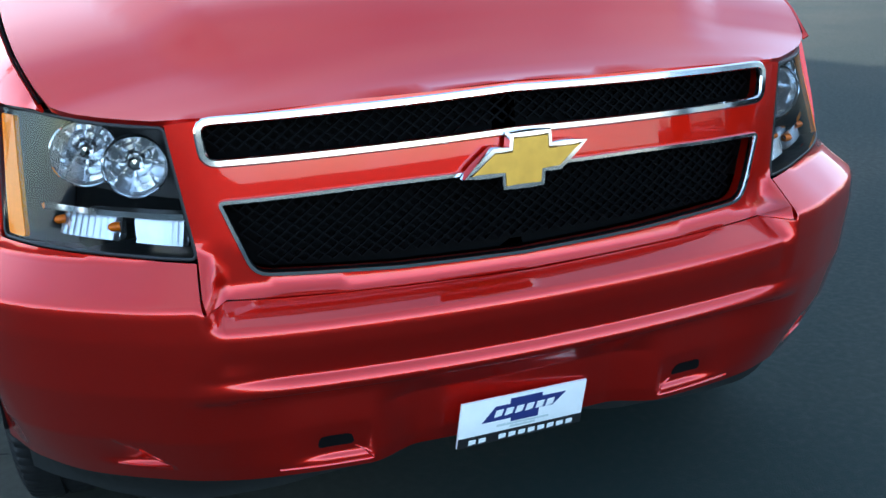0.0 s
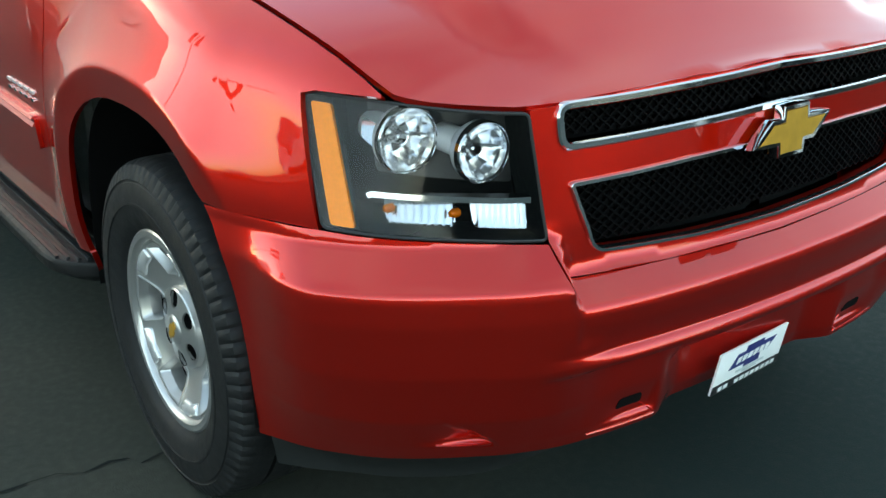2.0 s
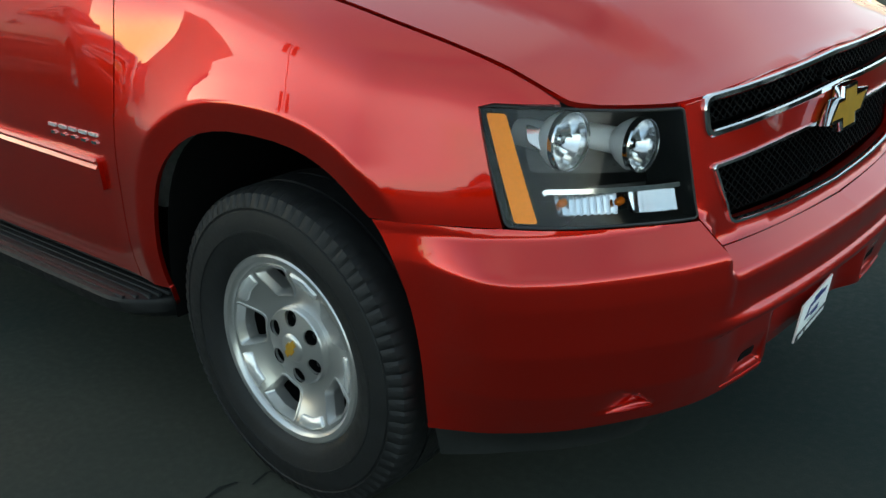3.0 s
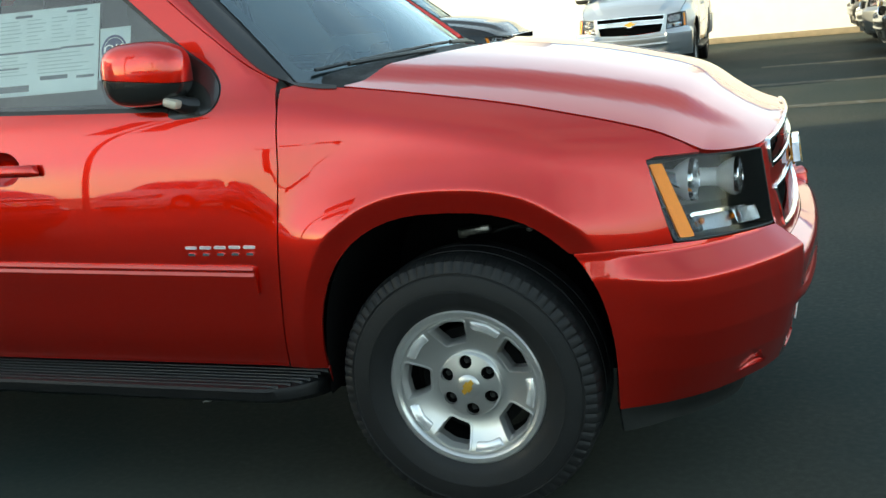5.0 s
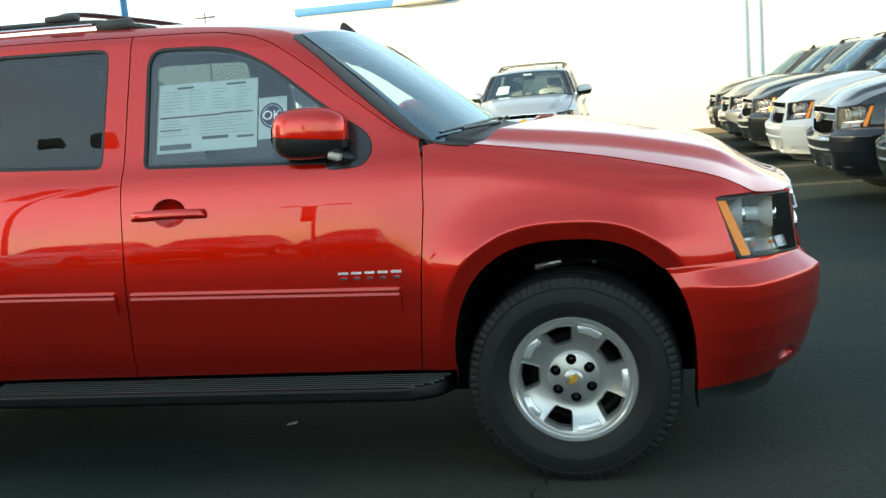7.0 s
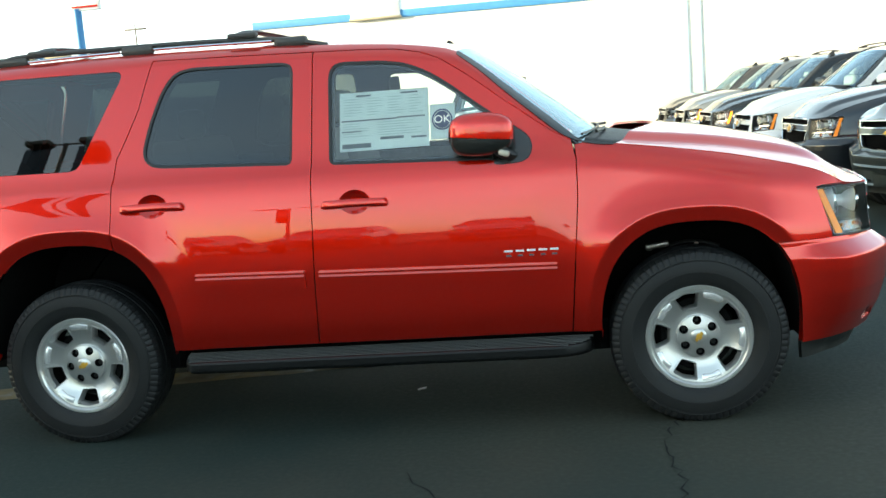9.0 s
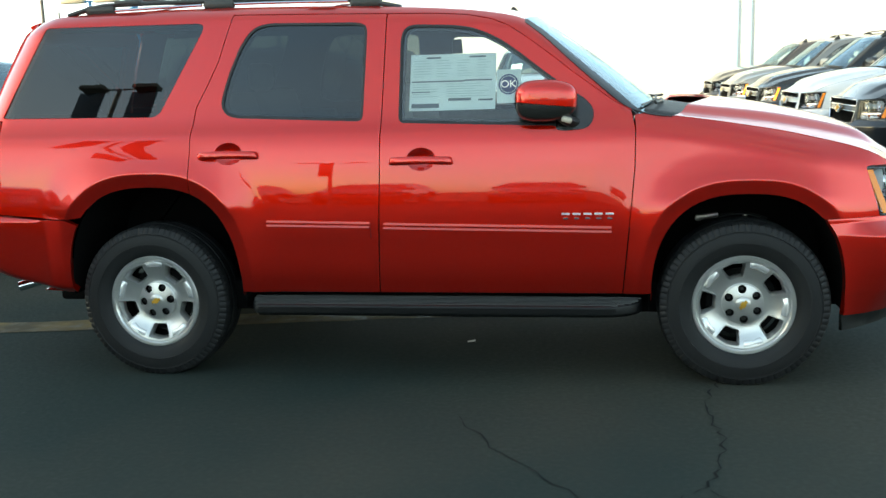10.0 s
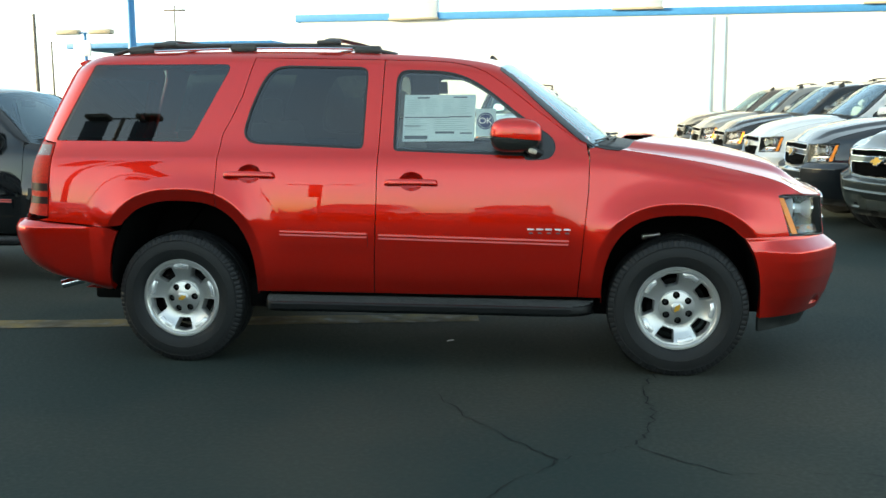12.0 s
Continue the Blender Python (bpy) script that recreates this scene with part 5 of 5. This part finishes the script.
YELLOWLINE = material("worn_yellow_paint", (0.17, 0.125, 0.045), 0.85, grain=(9, 0.5), tint=((0.07, 0.06, 0.035), 2.2))
PIPEBLUE = material("pale_blue_paint", (0.66, 0.84, 0.88), 0.5, grain=(10, 0.03))
FAINTLINE = material("faded_line_paint", (0.075, 0.068, 0.042), 0.85, grain=(6, 0.4), tint=((0.04, 0.043, 0.034), 1.2))
STEELPOLE = material("weathered_pole", (0.16, 0.14, 0.12), 0.8, grain=(12, 0.2))
LAMPHEAD = material("tan_lamp_housing", (0.45, 0.38, 0.27), 0.5, grain=(20, 0.1))
SIGNWHITE = material("sign_white", (0.8, 0.8, 0.8), 0.5, grain=(5, 0.03))
KERB = material("wall_foot", (0.22, 0.18, 0.12), 0.8, grain=(8, 0.15))


def thing(name, geo, mat, label, category, kind="", sharp=35.0, group=""):
    v, f = geo
    return tagged(new(name, mesh_of(name, v, f, mat, sharp=sharp)), label, category, group, kind)


def rod(r, z0, z1, n=16, x=0.0, y=0.0, r1=None):
    r1 = r if r1 is None else r1
    ring = [(math.cos(2 * math.pi * i / n), math.sin(2 * math.pi * i / n)) for i in range(n)]
    v = [(x + r * c, y + r * s, z0) for c, s in ring] + [(x + r1 * c, y + r1 * s, z1) for c, s in ring]
    return np.array(v), [(i, (i + 1) % n, n + (i + 1) % n, n + i) for i in range(n)] + [tuple(range(n, 2 * n)), tuple(range(n))[::-1]]


thing("ground", (np.array([(-400, -400, 0), (400, -400, 0), (400, 400, 0), (-400, 400, 0)], float), [(0, 1, 2, 3)]), ASPHALT, "dark worn asphalt of a car lot", "ground", "structure")
thing("wall_north", rbox((52, 0.4, 3.86), (17.35, 21.7, 1.93), 0), WALLPAINT, "white painted wall of a long building", "wall", "structure")
thing("trim", rbox((52.3, 0.46, 0.20), (17.35, 21.7, 3.96), 0.01), BLUEPAINT, "blue fascia along the wall's top", "trim", "structure")
thing("baseboard", rbox((52, 0.05, 0.14), (17.35, 21.48, 0.07), 0.01), KERB, "brown painted foot of the wall", "trim", "structure")
for x in (2.60, 2.93):
    pipe = rbox((0.18, 0.02, 3.75), (x, 21.487, 1.93), 0.006)
    ob = thing("downpipe", pipe, PIPEBLUE, "pale blue square rainwater pipe on the wall", "pipe", group="rainwater pipes")
    for z in (0.5, 2.2):
        part("pipe_clip", rbox((0.19, 0.035, 0.04), (x, 21.487, z), 0.004), PIPEBLUE, ob)
for x0, x1, z0 in ((-6.08, -4.74, 3.86), (0.05, 1.36, 4.02), (6.5, 7.9, 4.05)):
    sg = thing("roof_unit", rbox((x1 - x0, 0.5, 1.1), ((x0 + x1) / 2, 21.69, z0 + 0.55), 0.03), SIGNWHITE, "white boxed unit over the blue fascia", "roof unit", group="boxes on the fascia")
    part("unit_rim", rbox((x1 - x0 + 0.06, 0.56, 0.06), ((x0 + x1) / 2, 21.68, z0 + 0.03), 0.01), LAMPHEAD, sg)


def painted_line(a, b, w=0.27):
    a, b = Vector(a), Vector(b)
    d = (b - a).normalized()
    n = Vector((-d.y, d.x)) * (w / 2)
    k = 24
    rng = random.Random(int(1000 * a.y))
    v, f = [], []
    for i in range(k + 1):
        p = a + (b - a) * (i / k)
        e0, e1 = 1 + rng.uniform(-0.12, 0.12), 1 + rng.uniform(-0.12, 0.12)
        v += [(*(p - n * e0), 0.004), (*(p + n * e1), 0.004)]
        if i:
            f.append((2 * i - 2, 2 * i, 2 * i + 1, 2 * i - 1))
    return np.array(v), f


for a, b in (((-7.2, -0.62), (-1.3, 0.5)), ((0.1, 8.5), (7.5, 9.0)), ((0.1, 11.1), (7.5, 11.7)), ((0.1, 14.0), (7.5, 14.5))):
    thing("parking_line", painted_line(a, b), YELLOWLINE if a[1] < 0 else FAINTLINE, "worn yellow stall line painted on asphalt", "road marking", "structure")

suv_row = [
    (TAUPEPAINT, (2.50, 18.5, 183), 1.0, "taupe sport-utility vehicle in the parked row"),
    (DARKSILVER, (2.57, 15.6, 183), 1.0, "dark silver sport-utility vehicle in the parked row"),
    (BLACKPAINT, (2.72, 12.8, 183), 1.0, "black sport-utility vehicle in the parked row"),
    (WHITEPAINT, (2.86, 9.9, 183), 1.0, "white sport-utility vehicle in the parked row"),
    (DARKPAINT, (3.03, 7.2, 183), 1.0, "dark blue sport-utility vehicle in the parked row"),
    (GREYPAINT, (3.42, 5.1, 200), 1.0, "grey-green sport-utility vehicle parked at a slight angle"),
    (SILVERPAINT, (-1.93, 14.2, -88), 1.0, "silver sport-utility vehicle parked near the white wall"),
    (BLACKPAINT, (-3.83, 10.7, 0), 1.0, "black sport-utility vehicle parked alone before the white wall"),
    (DARKPAINT, (-6.75, -5.6, 0), 1.0, "dark blue sport-utility vehicle parked in the next stall"),
    (BLACKPAINT, (-5.02, 2.55, 0), 0.94, "black sport-utility vehicle parked behind the red one"),
]
for paint, (x, y, turn), size, label in suv_row:
    c = unfold_mirrors(repaint(copy_thing(red_suv, pose(x, y, 0, 0, 0, turn) @ Matrix.Scale(size, 4)), paint))
    tagged(c, label, "car", "parked vehicles")
    if size < 1:
        for ob in [q for q in c.children if q.name.startswith("antenna_fin")]:
            bpy.data.objects.remove(ob)

# the row across the lot, behind the walk, that shows in the paintwork
for paint, x, y, label in ((WHITEPAINT, -13.0, -17.0, "white"), (BLACKPAINT, -9.6, -17.4, "black"), (GREYPAINT, -5.8, -17.0, "grey-green"), (DARKSILVER, -2.1, -17.3, "dark silver"), (DARKPAINT, 1.6, -17.2, "dark blue"), (TAUPEPAINT, 5.2, -17.0, "taupe"), (SILVERPAINT, 8.8, -17.3, "silver")):
    c = repaint(copy_thing(red_suv, pose(x, y, 0, 0, 0, 90)), paint)
    tagged(c, label + " sport-utility vehicle in the row across the lot", "car", "vehicles across the lot")

# a scrap of paper on the ground under the vehicle
scrap = rbox((0.045, 0.03, 0.002), (0, 0, 0.006), 0.0)
for i, p in enumerate(scrap[0]):
    p[2] += 0.004 * math.sin(90 * p[0])
tagged(new("paper_scrap", mesh_of("paper_scrap", scrap[0] + np.array((-1.40, -0.26, 0.0)), scrap[1], PAPER)), "small white scrap of paper on the asphalt", "litter")

# hairline cracks in the asphalt
CRACK = material("crack", (0.013, 0.016, 0.016), 0.9, spec=0.1)
rc = random.Random(11)
for pts, w in (([(-0.10, -0.9), (-0.20, -1.35), (-0.17, -1.75), (-0.30, -2.2), (-0.62, -2.45), (-0.9, -2.9)], 0.012), ([(-0.30, -2.2), (0.1, -2.5), (0.7, -2.45), (1.3, -2.8)], 0.009), ([(-1.3, -1.5), (-1.0, -2.0), (-0.62, -2.45)], 0.008)):
    line = [np.array(q, float) for q in smooth_line(pts, 10)]
    v, f = [], []
    for i, q in enumerate(line):
        q = q + np.array((rc.uniform(-0.02, 0.02), rc.uniform(-0.02, 0.02)))
        h = w * rc.uniform(0.25, 1.0) * 0.5
        v += [(q[0] - h, q[1], 0.003), (q[0] + h, q[1] + h, 0.003)]
        if i:
            f.append((2 * i - 2, 2 * i - 1, 2 * i + 1, 2 * i))
    thing("asphalt_crack", (np.array(v), f), CRACK, "ragged hairline crack in the asphalt", "crack", "structure")

# far beyond the wall's end: a blue sign pole, a twin-headed lamp, wooden poles, a canopy
sp = thing("sign_pole", rod(0.12, 0, 4.85, 16, -13.72, 21.5), BLUEPAINT, "tall blue steel sign pole with a white top sign", "pole")
part("pole_sign", rbox((0.85, 0.14, 0.5), (-13.45, 21.5, 5.05), 0.02), SIGNWHITE, sp)
part("sign_stripe", rbox((0.75, 0.02, 0.05), (-13.45, 21.41, 4.9), 0.0), REDLENS, sp)


def lamp_post(x, y, h, arm, turn=0.0, coat=BLUEPAINT, label="twin-headed lot lamp on a blue post", deep=0.42, tall=0.22, r=0.10):
    ob = thing("street_lamp", rod(r, 0, h, 14, 0, 0, 0.7 * r), coat, label, "street lamp", group="lot lamps")
    for s in (-1, 1):
        part("lamp_head", rbox((arm, deep, tall), (s * (0.25 + arm / 2), 0, h + 0.02), 0.2 * tall), coat if coat is STEELPOLE else LAMPHEAD, ob)
        part("bracket", rbox((0.5, 0.3 * tall, 0.3 * tall), (s * 0.15, 0, h - 0.02), 0.01), coat, ob)
    ob.matrix_world = pose(x, y, 0, 0, 0, turn)
    return ob


far_lamp = lamp_post(-23.9, 38.3, 4.95, 1.12)
part("lamp_banner", rbox((0.85, 0.06, 0.72), (-0.1, -0.12, 4.22), 0.02), SIGNWHITE, far_lamp, "small white banner under the lamp heads")
near_lamp = lamp_post(-8.42, -9.6, 7.46, 0.42, 0, STEELPOLE, "twin-headed lot lamp on a dark post with banners", 0.26, 0.11, 0.05)
for s in (-1, 1):
    part("lamp_banner", rbox((0.44, 0.04, 2.1), (s * 0.45, 0.0, 6.31), 0.02), DARKPAINT, near_lamp, "tall dark banner hanging under the lamp head")
lot_lamp = lamp_post(-6.04, -15.5, 3.65, 0.45, 0, STEELPOLE, "low twin-armed lamp with a banner before the parked row", 0.2, 0.05, 0.05)
part("lamp_banner", rbox((0.26, 0.04, 1.2), (-0.1, 0.08, 3.0), 0.015), DARKPAINT, lot_lamp, "narrow dark banner under the arms")
for x, y, h, r in ((-38.9, 60, 7.9, 0.15), (-37.7, 60, 6.0, 0.08), (-28.62, 60, 8.3, 0.07)):
    ob = thing("utility_pole", rod(r, 0, h, 10, x, y, r * 0.7), STEELPOLE, "weathered wooden utility pole", "utility pole", group="utility poles")
    if x > -35:
        part("cross_arm", rbox((1.5, 0.12, 0.12), (x, y, h - 0.35), 0.01), STEELPOLE, ob)
ob = thing("canopy", rbox((10.4, 6.0, 0.25), (-20.6, 43.0, 4.44), 0.02), BLUEPAINT, "flat blue forecourt canopy on posts", "canopy")
for x in (-24.6, -16.6):
    part("canopy_post", rod(0.12, 0, 4.25, 12, x, 43.0), SIGNWHITE, ob)

# an unseen block added to the west to keep the low sun off the near lot
ob = thing("office_block", rbox((8, 20, 9.6), (-36, -14.8, 4.8), 0.05), WALLPAINT, "unseen plain block added to keep the sun off the near lot", "building")
part("parapet", rbox((8.3, 20.3, 0.4), (-36, -10.5, 9.8), 0.03), BLUEPAINT, ob)

# ---------------------------------------------------------------- what only the red vehicle carries
badge = new("badge", None)
badge.parent = red_suv
for i in range(5):
    x0 = -0.851 + i * 0.0515
    part("badge_bar", panel(rounded([(x0, 0.841), (x0 + 0.039, 0.840), (x0 + 0.039, 0.849), (x0, 0.850)], 0.003, 2), flank(0.005), (), 0.03, 0.005), BADGE, badge)
    part("badge_bar", panel(rounded([(x0 + 0.007, 0.820), (x0 + 0.033, 0.8195), (x0 + 0.031, 0.828), (x0 + 0.009, 0.8285)], 0.003, 2), flank(0.005), (), 0.03, 0.005), CHROME, badge)

plate = part("dealer_plate", rbox((0.006, 0.30, 0.118), (0, 0, 0), 0.002), PAPER, red_suv, "white dealer plate with blue emblem and strip")
plate_at = pose(0.882, 0.002, 0.391, -4.4, 8.6, 7.5) @ Matrix.Diagonal((1, 0.957, 0.85, 1))


def on_plate(poly, h=0.0045):
    return panel(poly, lambda a, b: np.stack([h + 0 * np.asarray(a, float), a, b], -1), (), 0.05, 0.0015)


part("plate_strip", on_plate([(-0.149, -0.058), (0.149, -0.058), (0.149, -0.033), (-0.149, -0.033)], 0.0042), BLACKPLASTIC, plate)
part("plate_emblem", on_plate([(-0.098, -0.002), (-0.03, -0.002), (-0.03, -0.012), (0.036, -0.012), (0.036, 0.010), (0.07, 0.010), (0.098, 0.040), (0.04, 0.040), (0.04, 0.050), (-0.036, 0.050), (-0.036, 0.036), (-0.07, 0.036)], 0.0042), NAVY, plate)
for i in range(6):
    x = -0.072 + i * 0.0245
    part("plate_bar", on_plate([(x, 0.008 + 0.0006 * i), (x + 0.017, 0.011 + 0.0006 * i), (x + 0.021, 0.026 + 0.0006 * i), (x + 0.004, 0.026 + 0.0006 * i)], 0.0056), PAPER, plate)
for i in range(11):
    if i not in (2,):
        x = -0.125 + i * 0.0235
        part("plate_bar", on_plate([(x, -0.053), (x + 0.016, -0.051), (x + 0.016, -0.041), (x, -0.041)], 0.0056), PAPER, plate)
for z, w in ((-0.019, 0.062), (-0.027, 0.03)):
    part("plate_line", on_plate([(-w, z), (w, z), (w, z + 0.005), (-w, z + 0.005)], 0.0052), INKPALE, plate)
plate.matrix_basis = plate_at

sheet = tagged(new("window_sticker", mesh_of("window_sticker", *panel(slid([(-1.572, 1.338), (-1.152, 1.340), (-1.150, 1.606), (-1.568, 1.608)]), flank(-0.013), (), 0.06, 0.001), PAPER)), "white printed price sheet inside the side window", "sticker")


def print_on(x0, z0, x1, z1, mat, name="printed_bar"):
    part(name, panel(slid([(x0, z0), (x1, z0), (x1, z1), (x0, z1)]), flank(-0.0115), (), 0.1, 0.0005), mat, sheet)


print_on(-1.56, 1.474, -1.30, 1.480, INK)
print_on(-1.30, 1.477, -1.17, 1.483, INK)
print_on(-1.49, 1.586, -1.42, 1.594, INK)
print_on(-1.28, 1.588, -1.20, 1.595, INK)
print_on(-1.56, 1.352, -1.425, 1.372, INK)
print_on(-1.38, 1.384, -1.27, 1.396, INK)
print_on(-1.235, 1.382, -1.165, 1.390, INK)
print_on(-1.56, 1.425, -1.47, 1.431, INK)
rs = random.Random(5)
for xa, xb in ((-1.55, -1.46), (-1.44, -1.36), (-1.34, -1.26), (-1.24, -1.17)):
    for r in range(7):
        z = 1.575 - r * 0.0125
        print_on(xa, z, xa + (xb - xa) * rs.uniform(0.5, 1.0), z + 0.003, INKPALE, "printed_line")
for xa, xb in ((-1.555, -1.43), (-1.39, -1.18)):
    for r in range(6):
        z = 1.462 - r * 0.0115
        print_on(xa, z, xa + (xb - xa) * rs.uniform(0.55, 1.0), z + 0.003, INKPALE, "printed_line")

round_sheet = tagged(new("window_sticker", mesh_of("window_sticker", *panel(slid([(-1.146, 1.366), (-1.030, 1.368), (-1.030, 1.526), (-1.146, 1.525)]), flank(-0.013), (), 0.06, 0.001), PAPER)), "white sticker with a dark blue round seal", "sticker")
ring = [(0.048 * math.cos(t), 0.048 * math.sin(t)) for t in np.linspace(0, 2 * math.pi, 40, endpoint=False)]
cxz = slid([(-1.090, 1.455)])[0]
part("seal", panel([(cxz[0] + a, cxz[1] + b) for a, b in ring], flank(-0.0115), [[(cxz[0] + 0.86 * a, cxz[1] + 0.86 * b) for a, b in ring]], 0.03, 0.0004), NAVY, round_sheet)
part("seal_disc", panel([(cxz[0] + 0.80 * a, cxz[1] + 0.80 * b) for a, b in ring], flank(-0.0115), (), 0.03, 0.0004), NAVY, round_sheet)
txt = bpy.data.curves.new("seal_letters", "FONT")
txt.body, txt.size, txt.align_x, txt.align_y, txt.extrude = "OK", 0.052, "CENTER", "CENTER", 0.0006
txt.materials.append(PAPER)
letters = new("seal_letters", txt)
letters.parent = round_sheet
yy = -float(half_width(cxz[0], cxz[1])) + 0.009
letters.matrix_basis = pose(cxz[0], yy, cxz[1], 70, 0, 0)

# a small dark card inside the window on the far side
tagged(new("window_card", mesh_of("window_card", *flipped(panel(rounded([(-1.655, 1.628), (-1.555, 1.628), (-1.555, 1.716), (-1.655, 1.716)], 0.006, 3), flank(-0.013), (), 0.05, 0.002)), GREYPLASTIC)), "small dark card stuck inside a side window", "card")

# a price sheet behind the silver vehicle's windscreen
sheet_at = pose(-1.93, 14.2, 0, 0, 0, -88)
for label, quad in (("white price sheet behind the silver vehicle's windscreen", [(-0.78, 0.22), (-0.48, 0.22), (-0.48, 0.50), (-0.78, 0.50)]), ("small white tag at the windscreen's top", [(-0.16, 0.86), (0.10, 0.86), (0.10, 0.93), (-0.16, 0.93)])):
    v, f = panel(quad, lambda a, b: screen(a, b) - np.array((0.012, 0, 0.008)), (), 0.2, 0.001)
    ob = tagged(new("windscreen_sticker", mesh_of("windscreen_sticker", v, f, PAPER)), label, "sticker")
    ob.matrix_world = sheet_at
